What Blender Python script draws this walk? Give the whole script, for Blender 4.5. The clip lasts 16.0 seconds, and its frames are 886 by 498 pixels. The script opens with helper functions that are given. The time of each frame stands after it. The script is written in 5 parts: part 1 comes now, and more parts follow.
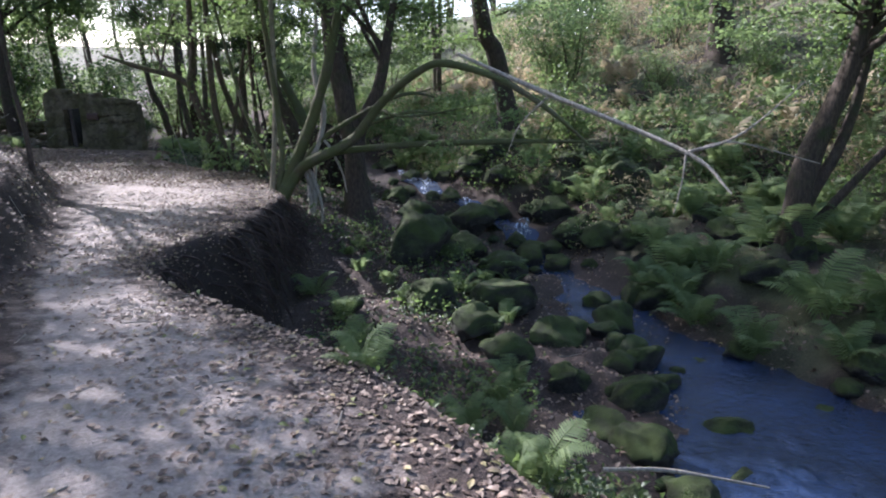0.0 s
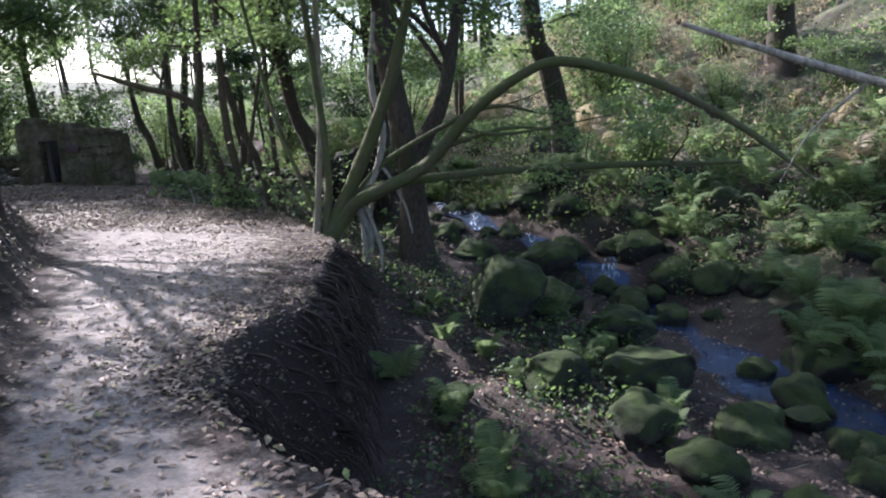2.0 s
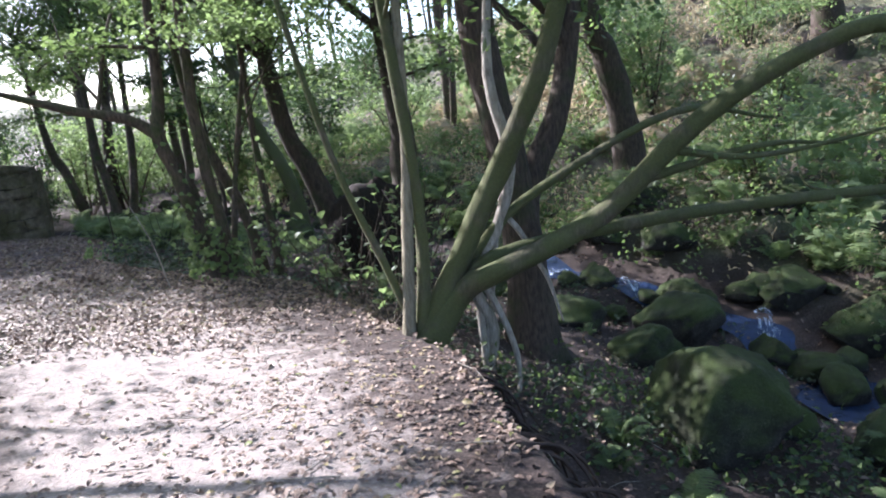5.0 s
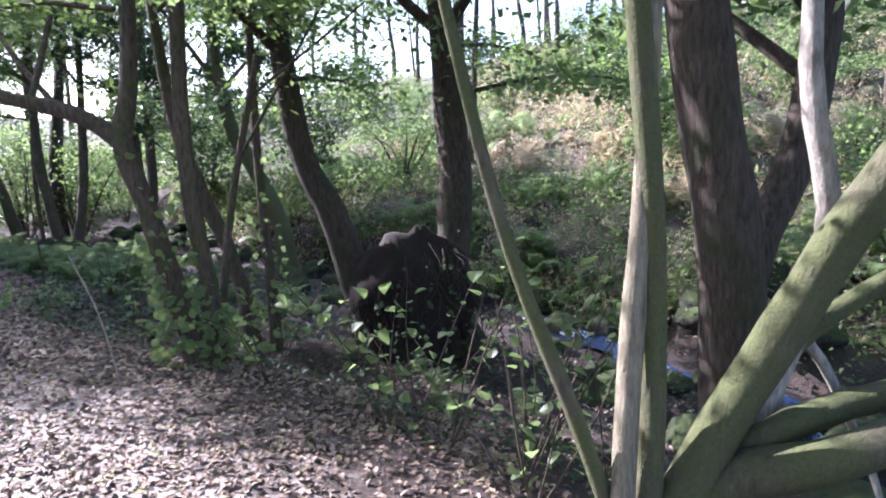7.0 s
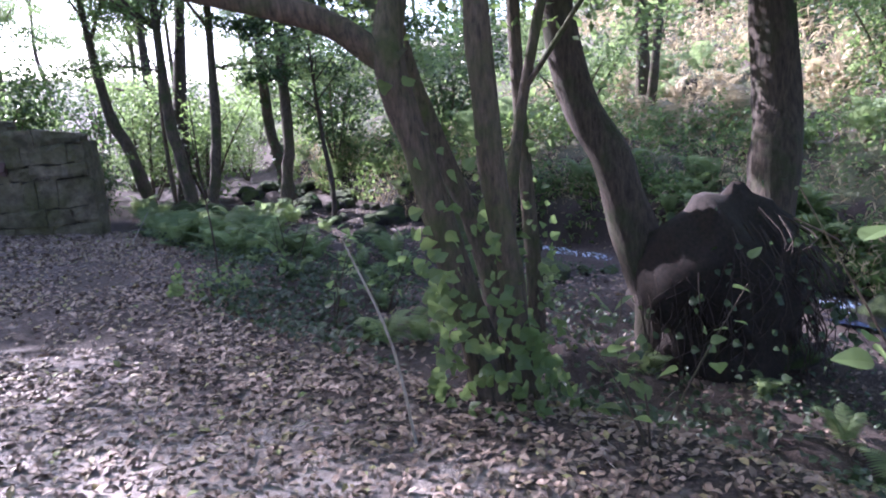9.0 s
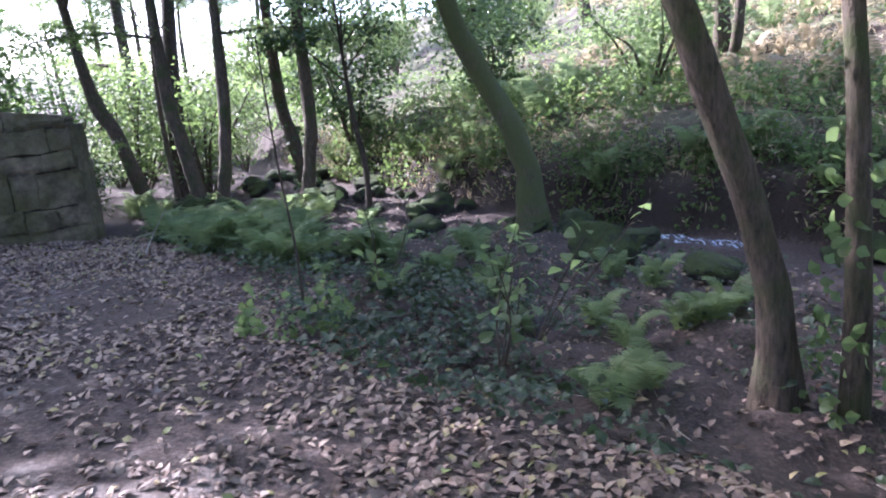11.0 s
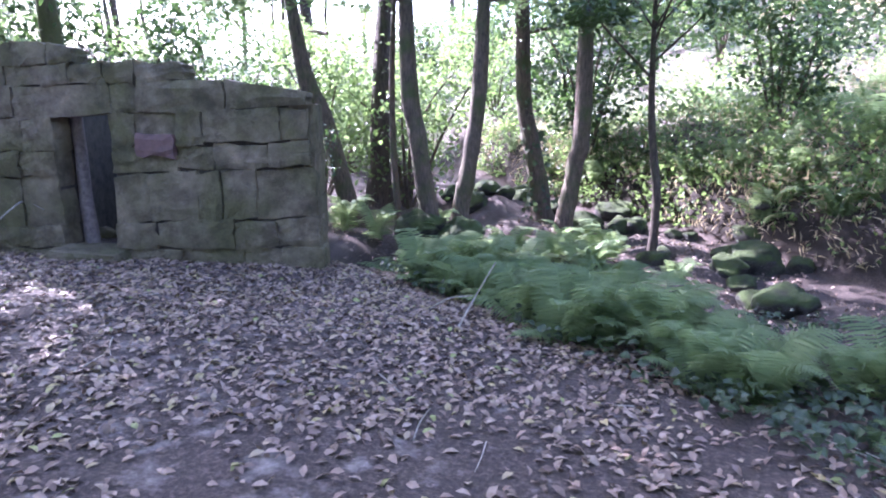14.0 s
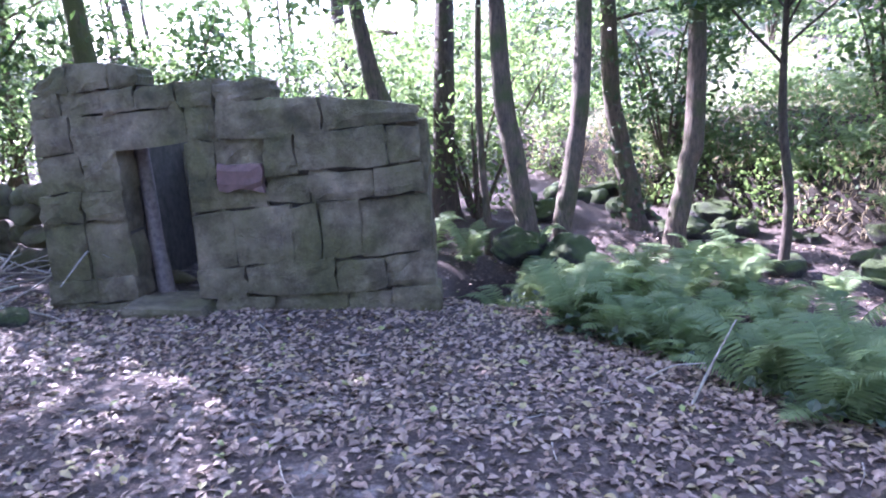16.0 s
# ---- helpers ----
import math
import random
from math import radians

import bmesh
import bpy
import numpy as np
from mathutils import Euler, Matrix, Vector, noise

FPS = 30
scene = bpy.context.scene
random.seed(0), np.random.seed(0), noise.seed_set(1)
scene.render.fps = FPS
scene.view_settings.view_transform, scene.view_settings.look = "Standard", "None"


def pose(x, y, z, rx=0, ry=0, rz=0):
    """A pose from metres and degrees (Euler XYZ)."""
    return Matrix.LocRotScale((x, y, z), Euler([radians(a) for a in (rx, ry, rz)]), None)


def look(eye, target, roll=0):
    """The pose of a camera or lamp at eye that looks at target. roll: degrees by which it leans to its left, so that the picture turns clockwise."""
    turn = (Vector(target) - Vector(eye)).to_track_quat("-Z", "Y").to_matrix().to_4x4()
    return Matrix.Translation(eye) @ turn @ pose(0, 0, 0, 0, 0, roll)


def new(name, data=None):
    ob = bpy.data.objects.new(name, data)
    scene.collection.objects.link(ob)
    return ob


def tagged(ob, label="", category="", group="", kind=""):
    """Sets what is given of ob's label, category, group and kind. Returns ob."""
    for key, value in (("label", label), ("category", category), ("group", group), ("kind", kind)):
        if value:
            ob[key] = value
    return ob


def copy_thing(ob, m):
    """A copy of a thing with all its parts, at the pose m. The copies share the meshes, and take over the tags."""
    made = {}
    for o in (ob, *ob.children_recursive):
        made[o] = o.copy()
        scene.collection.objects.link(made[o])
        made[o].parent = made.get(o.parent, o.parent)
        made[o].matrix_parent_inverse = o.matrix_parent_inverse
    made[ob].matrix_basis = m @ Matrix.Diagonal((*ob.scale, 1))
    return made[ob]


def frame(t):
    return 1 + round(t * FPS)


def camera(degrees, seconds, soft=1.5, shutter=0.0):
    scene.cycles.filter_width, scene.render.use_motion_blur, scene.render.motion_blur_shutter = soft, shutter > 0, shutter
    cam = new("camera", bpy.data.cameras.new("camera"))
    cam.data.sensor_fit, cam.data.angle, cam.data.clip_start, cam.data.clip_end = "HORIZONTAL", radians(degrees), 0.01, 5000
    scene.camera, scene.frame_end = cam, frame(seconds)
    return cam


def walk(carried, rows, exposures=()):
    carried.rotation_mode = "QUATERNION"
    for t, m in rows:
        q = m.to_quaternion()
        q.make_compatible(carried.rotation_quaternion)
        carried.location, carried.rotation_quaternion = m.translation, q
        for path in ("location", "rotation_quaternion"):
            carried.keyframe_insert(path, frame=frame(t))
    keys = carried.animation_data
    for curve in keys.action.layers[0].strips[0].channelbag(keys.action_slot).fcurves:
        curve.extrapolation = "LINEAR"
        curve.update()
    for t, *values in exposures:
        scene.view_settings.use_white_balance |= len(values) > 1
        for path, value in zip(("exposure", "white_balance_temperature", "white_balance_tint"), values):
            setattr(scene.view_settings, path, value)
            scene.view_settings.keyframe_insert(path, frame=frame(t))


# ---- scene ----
cam = camera(67.1, 16.0, 2.0)
EXPOSURES = [(0, 1.35, 5950, 19), (4, 1.62, 5950, 17), (6.5, 2.1, 5850, 24), (8.5, 2.3, 5600, 31), (11, 2.55, 5700, 29), (12, 2.75, 5650, 32), (14, 3.4, 5500, 37), (16, 3.55, 5400, 38)]
PATH = [
    (0, (0.215, -0.14, 1.574), (0.163, 1.806, 1.114), -1.9),
    (0.5, (-0.096, 0.426, 1.572), (-0.014, 2.379, 1.146), -2.5),
    (1, (-0.553, 1.207, 1.491), (-0.544, 3.159, 1.058), -1.1),
    (1.5, (-1.06, 1.935, 1.46), (-1.044, 3.89, 1.039), -1.2),
    (2, (-1.607, 2.759, 1.385), (-1.594, 4.723, 1.006), -2.9),
    (2.5, (-2.112, 3.431, 1.357), (-2.171, 5.395, 0.985), -2.6),
    (3, (-2.528, 4.067, 1.37), (-2.558, 6.03, 0.988), -5.9),
    (3.5, (-2.831, 4.672, 1.414), (-2.781, 6.631, 1.013), -2.5),
    (4, (-3.258, 5.257, 1.493), (-3.156, 7.217, 1.109), -5.6),
    (6.5, (-4.322, 9.653, 1.831), (-3.937, 11.583, 1.475), -2.6),
    (7, (-4.723, 10.287, 1.638), (-4.355, 12.236, 1.378), -1.5),
    (7.5, (-5.155, 11.201, 1.395), (-4.948, 13.172, 1.128), -1.9),
    (8, (-5.647, 11.947, 1.382), (-5.492, 13.918, 1.084), -2.3),
    (8.5, (-6.088, 12.446, 1.584), (-5.971, 14.411, 1.229), -3.1),
    (11, (-7.949, 15.382, 1.346), (-7.748, 17.324, 0.912), -5.1),
    (11.5, (-8.427, 16.001, 1.408), (-8.23, 17.937, 0.944), -3.2),
    (12, (-8.843, 16.76, 1.336), (-8.659, 18.675, 0.786), -5.3),
    (12.5, (-9.33, 17.425, 1.275), (-9.144, 19.368, 0.84), -2.1),
    (13, (-9.808, 17.925, 1.361), (-9.619, 19.869, 0.93), -2.6),
    (13.5, (-10.151, 18.376, 1.421), (-10.059, 20.329, 1.003), -3.3),
    (14, (-10.766, 19.063, 1.445), (-10.819, 21.018, 1.031), -0.1),
    (14.5, (-11.158, 19.384, 1.591), (-11.277, 21.333, 1.16), -0.1),
    (15, (-11.528, 19.692, 1.594), (-11.68, 21.638, 1.159), -2.2),
    (15.5, (-11.829, 19.911, 1.656), (-11.929, 21.858, 1.21), -2.2),
    (16, (-12.077, 20.217, 1.66), (-12.143, 22.168, 1.221), -3.2),
]
walk(cam, [(t, look(eye, target, roll)) for t, eye, target, roll in PATH], EXPOSURES)


# ---- light ----
SUN_AZ, SUN_EL = 50.0, 37.0          # degrees left of +y, degrees up
TO_SUN = Vector((-math.sin(radians(SUN_AZ)) * math.cos(radians(SUN_EL)), math.cos(radians(SUN_AZ)) * math.cos(radians(SUN_EL)), math.sin(radians(SUN_EL))))
world = bpy.data.worlds.new("world")
scene.world = world
world.use_nodes = True
wn = world.node_tree
sky = wn.nodes.new("ShaderNodeTexSky")
sky.sky_type, sky.sun_disc = "NISHITA", False
sky.sun_elevation, sky.sun_rotation = radians(SUN_EL), radians(360 - SUN_AZ)
sky.air_density, sky.dust_density = 1.0, 2.0
wn.nodes["Background"].inputs["Strength"].default_value = 0.15
wn.links.new(sky.outputs["Color"], wn.nodes["Background"].inputs["Color"])
sun_data = bpy.data.lights.new("sun", "SUN")
sun_data.energy, sun_data.angle, sun_data.color = 5.0, radians(0.5), (1.0, 0.97, 0.93)
sun = new("sun", sun_data)
sun.matrix_world = look(TO_SUN * 60, (0, 0, 0))

rng = np.random.default_rng(7)


# ---- materials ----
class Mat:
    def __init__(self, name):
        self.m = bpy.data.materials.new(name)
        self.m.use_nodes = True
        self.t = self.m.node_tree
        self.b = self.t.nodes["Principled BSDF"]
        self.out = self.t.nodes["Material Output"]

    def node(self, kind, **values):
        n = self.t.nodes.new(kind)
        for k, v in values.items():
            n.inputs[k.replace("_", " ")].default_value = v
        return n

    def link(self, a, b):
        self.t.links.new(a, b)

    def coords(self, kind="Object"):
        return self.t.nodes.new("ShaderNodeTexCoord").outputs[kind]

    def noise(self, scale, detail=4.0, rough=0.6, vector=None):
        n = self.node("ShaderNodeTexNoise", Scale=scale, Detail=detail, Roughness=rough)
        self.link(vector or self.coords(), n.inputs["Vector"])
        return n.outputs["Fac"]

    def ramp(self, fac, *stops):
        r = self.t.nodes.new("ShaderNodeValToRGB")
        while len(r.color_ramp.elements) < len(stops):
            r.color_ramp.elements.new(0.5)
        for e, (p, c) in zip(r.color_ramp.elements, stops):
            e.position = p
            e.color = (*c, 1) if len(c) == 3 else c
        self.link(fac, r.inputs["Fac"])
        return r.outputs["Color"]

    def mix(self, fac, a, b, blend="MIX"):
        n = self.t.nodes.new("ShaderNodeMix")
        n.data_type, n.blend_type = "RGBA", blend
        for k, v in ((0, fac), (6, a), (7, b)):
            if hasattr(v, "is_linked"):
                self.link(v, n.inputs[k])
            else:
                n.inputs[k].default_value = v if k == 0 else (*v, 1)
        return n.outputs[2]

    def math(self, op, a, b=0.5):
        n = self.t.nodes.new("ShaderNodeMath")
        n.operation = op
        for k, v in ((0, a), (1, b)):
            if hasattr(v, "is_linked"):
                self.link(v, n.inputs[k])
            else:
                n.inputs[k].default_value = v
        return n.outputs[0]

    def bump(self, height, strength=0.4, distance=0.02):
        n = self.node("ShaderNodeBump", Strength=strength, Distance=distance)
        self.link(height, n.inputs["Height"])
        self.link(n.outputs["Normal"], self.b.inputs["Normal"])

    def done(self, colour, rough=0.9):
        if hasattr(colour, "is_linked"):
            self.link(colour, self.b.inputs["Base Color"])
        else:
            self.b.inputs["Base Color"].default_value = (*colour, 1)
        if hasattr(rough, "is_linked"):
            self.link(rough, self.b.inputs["Roughness"])
        else:
            self.b.inputs["Roughness"].default_value = rough
        return self.m


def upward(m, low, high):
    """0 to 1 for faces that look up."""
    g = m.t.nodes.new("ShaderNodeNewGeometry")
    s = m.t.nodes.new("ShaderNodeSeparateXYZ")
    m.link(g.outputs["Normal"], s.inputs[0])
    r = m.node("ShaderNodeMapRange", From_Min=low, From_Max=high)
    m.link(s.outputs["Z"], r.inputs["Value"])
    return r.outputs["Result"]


def ground_material():
    m = Mat("forest_soil")
    c = m.coords("Object")
    fine, mid, big = m.noise(38, 6, 0.7, c), m.noise(5, 5, 0.6, c), m.noise(0.9, 3, 0.5, c)
    bare = m.mix(mid, (0.2, 0.163, 0.148), (0.34, 0.287, 0.262))
    bare = m.mix(m.ramp(fine, (0.42, (0, 0, 0)), (0.7, (1, 1, 1))), bare, (0.42, 0.365, 0.34))
    humus = m.ramp(fine, (0.25, (0.014, 0.01, 0.008)), (0.5, (0.05, 0.034, 0.029)), (0.72, (0.14, 0.1, 0.088)))
    gr = m.t.nodes.new("ShaderNodeAttribute")
    gr.attribute_name = "grown"
    humus = m.mix(m.math("MULTIPLY", m.ramp(big, (0.38, (0, 0, 0)), (0.55, (1, 1, 1))), gr.outputs["Fac"]), humus, m.ramp(fine, (0.3, (0.03, 0.035, 0.018)), (0.7, (0.16, 0.17, 0.085))))
    at = m.t.nodes.new("ShaderNodeAttribute")
    at.attribute_name = "trodden"
    edge = m.math("ADD", at.outputs["Fac"], m.math("MULTIPLY", m.math("SUBTRACT", mid, 0.5), 1.6))
    sharp = m.ramp(edge, (0.25, (0, 0, 0)), (0.75, (1, 1, 1)))
    m.bump(m.math("ADD", fine, m.math("MULTIPLY", mid, 1.5)), 0.7, 0.03)
    shaded_earth = m.ramp(fine, (0.3, (0.008, 0.006, 0.005)), (0.7, (0.045, 0.03, 0.024)))     # raw earth where the bank has broken away, darkened by painted-in shade
    return m.done(m.mix(upward(m, 0.5, 0.85), shaded_earth, m.mix(sharp, humus, bare)), 0.95)


def bark_material(name, dark, light, moss, much):
    m = Mat(name)
    c = m.coords("Object")
    mp = m.node("ShaderNodeMapping", Scale=(1, 1, 0.22))
    m.link(c, mp.inputs["Vector"])
    ridges = m.noise(34, 6, 0.7, mp.outputs[0])
    patch = m.noise(2.6, 4, 0.6, c)
    fine = m.noise(60, 3, 0.6, c)
    col = m.ramp(ridges, (0.3, dark), (0.62, light))
    green = m.mix(fine, [v * 0.5 for v in moss], [v * 1.5 for v in moss])
    col = m.mix(m.ramp(patch, (1 - much - 0.12, (0, 0, 0)), (1 - much + 0.1, (1, 1, 1))), col, green)
    m.bump(m.math("ADD", ridges, m.math("MULTIPLY", fine, 0.4)), 0.8, 0.02)
    return m.done(col, 0.92)


def leaf_material(name, a, b, glow, rough=0.45, through_=0.5):
    """Green blades that let light through; a and b are the range of colours."""
    m = Mat(name)
    g = m.t.nodes.new("ShaderNodeNewGeometry")
    fine = m.noise(25, 2, 0.5)
    col = m.ramp(g.outputs["Random Per Island"], (0.0, a), (1.0, b))
    col = m.mix(m.math("MULTIPLY", fine, 0.35), col, [v * 0.45 for v in a])
    m.done(col, rough)
    tr = m.t.nodes.new("ShaderNodeBsdfTranslucent")
    m.link(m.mix(0.75, col, glow, "MIX"), tr.inputs["Color"])
    mx = m.node("ShaderNodeMixShader", Fac=through_)
    m.link(m.b.outputs[0], mx.inputs[1])
    m.link(tr.outputs[0], mx.inputs[2])
    m.link(mx.outputs[0], m.out.inputs["Surface"])
    return m.m


def litter_material():
    m = Mat("dry_leaf")
    g = m.t.nodes.new("ShaderNodeNewGeometry")
    col = m.ramp(g.outputs["Random Per Island"], (0.0, (0.075, 0.045, 0.03)), (0.3, (0.18, 0.12, 0.095)), (0.55, (0.27, 0.185, 0.14)), (0.85, (0.34, 0.255, 0.2)), (0.97, (0.32, 0.26, 0.11)), (1.0, (0.2, 0.26, 0.07)))
    col = m.mix(m.math("MULTIPLY", m.noise(70, 3), 0.5), col, (0.09, 0.055, 0.035))
    return m.done(col, 0.6)


def stone_material(name, dark, light, moss, much, use_up=True, scale=6.0):
    m = Mat(name)
    c = m.coords("Object")
    oi = m.t.nodes.new("ShaderNodeObjectInfo")
    big, mid, fine = m.noise(1.7, 4, 0.6, c), m.noise(scale, 6, 0.68, c), m.noise(55, 4, 0.7, c)
    col = m.ramp(mid, (0.3, dark), (0.68, light))
    col = m.mix(m.math("MULTIPLY", oi.outputs["Random"], 0.55), col, [v * 0.55 for v in light])
    col = m.mix(m.ramp(fine, (0.55, (0, 0, 0)), (0.75, (0.55, 0.55, 0.55))), col, (0.36, 0.34, 0.28))
    green = m.mix(fine, [v * 0.45 for v in moss], [v * 1.6 for v in moss])
    amount = m.ramp(big, (1 - much - 0.15, (0, 0, 0)), (1 - much + 0.12, (1, 1, 1)))
    if use_up:
        amount = m.math("MULTIPLY", amount, upward(m, -0.1, 0.5))
    col = m.mix(amount, col, green)
    stain = m.ramp(m.noise(3.1, 5, 0.7, c), (0.36, (0.35, 0.33, 0.3)), (0.56, (1, 1, 1)))
    col = m.mix(0.8, col, stain, "MULTIPLY")
    m.bump(m.math("ADD", mid, m.math("MULTIPLY", fine, 0.7)), 1.0, 0.05)
    return m.done(col, 0.88)


def water_material():
    m = Mat("stream_water")
    c = m.coords("Object")
    m.bump(m.noise(9, 5, 0.65, c), 0.8, 0.06)
    m.b.inputs["IOR"].default_value = 1.33
    m.b.inputs["Specular IOR Level"].default_value = 0.9
    # bluish base colour carries part of the sky's reflection
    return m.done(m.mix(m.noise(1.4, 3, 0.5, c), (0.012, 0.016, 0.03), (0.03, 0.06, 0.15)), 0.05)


def foam_material():
    m = Mat("white_water")
    c = m.coords("Object")
    f = m.noise(16, 5, 0.7, c)
    m.bump(f, 0.8, 0.04)
    mp = m.node("ShaderNodeMapping", Scale=(22, 5, 8))
    m.link(c, mp.inputs["Vector"])
    streak = m.node("ShaderNodeTexNoise", Scale=1.0, Detail=5.0, Roughness=0.7)
    m.link(mp.outputs[0], streak.inputs["Vector"])
    m.link(m.ramp(streak.outputs["Fac"], (0.46, (0, 0, 0)), (0.68, (1, 1, 1))), m.b.inputs["Alpha"])
    return m.done(m.ramp(f, (0.3, (0.25, 0.36, 0.6)), (0.62, (0.75, 0.82, 0.93))), 0.35)


def plain_material(name, a, b, rough=0.85, scale=12):
    m = Mat(name)
    f = m.noise(scale, 5, 0.65)
    m.bump(f, 0.5, 0.01)
    return m.done(m.ramp(f, (0.3, a), (0.7, b)), rough)


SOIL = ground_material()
BARK = bark_material("mossy_bark", (0.018, 0.014, 0.011), (0.125, 0.092, 0.068), (0.05, 0.062, 0.018), 0.4)
BARK_DARK = bark_material("dark_bark", (0.012, 0.009, 0.007), (0.085, 0.062, 0.048), (0.03, 0.042, 0.012), 0.36)
BARK_PALE = bark_material("pale_bark", (0.1, 0.085, 0.055), (0.27, 0.235, 0.165), (0.09, 0.11, 0.04), 0.34)
BARK_MOSS = bark_material("moss_covered_bark", (0.03, 0.026, 0.018), (0.13, 0.11, 0.075), (0.075, 0.084, 0.03), 0.58)
DEAD = bark_material("dead_wood", (0.14, 0.12, 0.1), (0.4, 0.36, 0.31), (0.12, 0.13, 0.07), 0.2)
LEAF = leaf_material("canopy_leaf", (0.03, 0.06, 0.022), (0.085, 0.125, 0.045), (0.26, 0.38, 0.12))
LEAF_DARK = leaf_material("laurel_leaf", (0.018, 0.045, 0.016), (0.05, 0.085, 0.03), (0.09, 0.17, 0.04), 0.35, 0.35)
LEAF_BRIGHT = leaf_material("hazel_leaf", (0.055, 0.1, 0.04), (0.13, 0.18, 0.07), (0.36, 0.5, 0.19))
IVY = leaf_material("ivy_leaf", (0.016, 0.034, 0.016), (0.06, 0.09, 0.04), (0.1, 0.16, 0.06), 0.5, 0.25)
FERN = leaf_material("fern_frond", (0.075, 0.12, 0.05), (0.19, 0.25, 0.11), (0.38, 0.5, 0.22), 0.75, 0.42)
BRACKEN = leaf_material("dry_bracken", (0.26, 0.2, 0.12), (0.5, 0.42, 0.28), (0.5, 0.42, 0.26), 0.6, 0.4)
LITTER = litter_material()
ROCK = stone_material("stream_rock", (0.01, 0.009, 0.009), (0.055, 0.05, 0.048), (0.045, 0.068, 0.013), 0.66)
GRANITE = stone_material("weathered_granite", (0.09, 0.068, 0.047), (0.35, 0.275, 0.185), (0.105, 0.095, 0.04), 0.5, False, 5.0)
MORTAR = plain_material("dark_joint", (0.02, 0.017, 0.014), (0.075, 0.062, 0.05))
EARTH = plain_material("dark_earth", (0.006, 0.0045, 0.004), (0.032, 0.02, 0.016), 0.95, 30)
WATER, FOAM = water_material(), foam_material()
RED_STONE = plain_material("red_slab", (0.075, 0.045, 0.042), (0.15, 0.085, 0.075))
TIMBER = plain_material("old_timber", (0.07, 0.055, 0.055), (0.2, 0.165, 0.155), 0.8, 20)
ROOT = plain_material("root_fibre", (0.014, 0.009, 0.007), (0.06, 0.036, 0.028))


# ---- mesh helpers ----
def mesh(name, verts, faces, material, smooth=True):
    verts = np.asarray(verts, np.float32)
    me = bpy.data.meshes.new(name)
    if isinstance(faces, np.ndarray):
        n, k = faces.shape
        me.vertices.add(len(verts))
        me.vertices.foreach_set("co", verts.ravel())
        me.loops.add(n * k)
        me.loops.foreach_set("vertex_index", faces.astype(np.int32).ravel())
        me.polygons.add(n)
        me.polygons.foreach_set("loop_start", np.arange(0, n * k, k, dtype=np.int32))
        me.update(calc_edges=True)
    else:
        me.from_pydata(verts.tolist(), [], faces)
    me.polygons.foreach_set("use_smooth", np.full(len(me.polygons), smooth))
    me.materials.append(material)
    me.update()
    return me


def part(name, data, parent, label=""):
    ob = new(name, data)
    ob.parent = parent
    if label:
        ob["label"] = label
    return ob


def thing(name, at, label, category, group="", turn=0.0, size=1.0):
    ob = new(name)
    ob.matrix_world = pose(*at, 0, 0, turn) @ Matrix.Scale(size, 4)
    return tagged(ob, label, category, group)


def lattice(ix, iy, seed):
    h = (ix * 374761393 + iy * 668265263 + seed * 974634777) & 0x7FFFFFFF
    h = ((h ^ (h >> 13)) * 1274126177) & 0x7FFFFFFF
    return ((h ^ (h >> 16)) & 0xFFFF) / 65535.0


def vnoise(x, y, seed=0):
    x, y = np.asarray(x, float), np.asarray(y, float)
    ix, iy = np.floor(x).astype(np.int64), np.floor(y).astype(np.int64)
    fx, fy = x - ix, y - iy
    fx, fy = fx * fx * (3 - 2 * fx), fy * fy * (3 - 2 * fy)
    a, b = lattice(ix, iy, seed), lattice(ix + 1, iy, seed)
    c, d = lattice(ix, iy + 1, seed), lattice(ix + 1, iy + 1, seed)
    return (a + (b - a) * fx) * (1 - fy) + (c + (d - c) * fx) * fy - 0.5


def fbm(x, y, seed=0, octaves=4):
    return sum(vnoise(x * 2**k, y * 2**k, seed + k) / 2**k for k in range(octaves))


def smooth(v, a, b):
    s = np.clip((np.asarray(v, float) - a) / (b - a), 0, 1)
    return s * s * (3 - 2 * s)


def spline(points, count):
    """A smooth line of count points through the given ones."""
    p = np.asarray(points, float)
    if len(p) < 3:
        s = np.linspace(0, 1, count)[:, None]
        return p[0] * (1 - s) + p[-1] * s
    q = np.vstack([2 * p[0] - p[1], p, 2 * p[-1] - p[-2]])
    out = []
    for v in np.linspace(0, len(p) - 1, count):
        k = min(int(v), len(p) - 2)
        f = v - k
        a, b, c, d = q[k], q[k + 1], q[k + 2], q[k + 3]
        out.append(0.5 * (2 * b + (c - a) * f + (2 * a - 5 * b + 4 * c - d) * f * f + (3 * b - a - 3 * c + d) * f**3))
    return np.array(out)


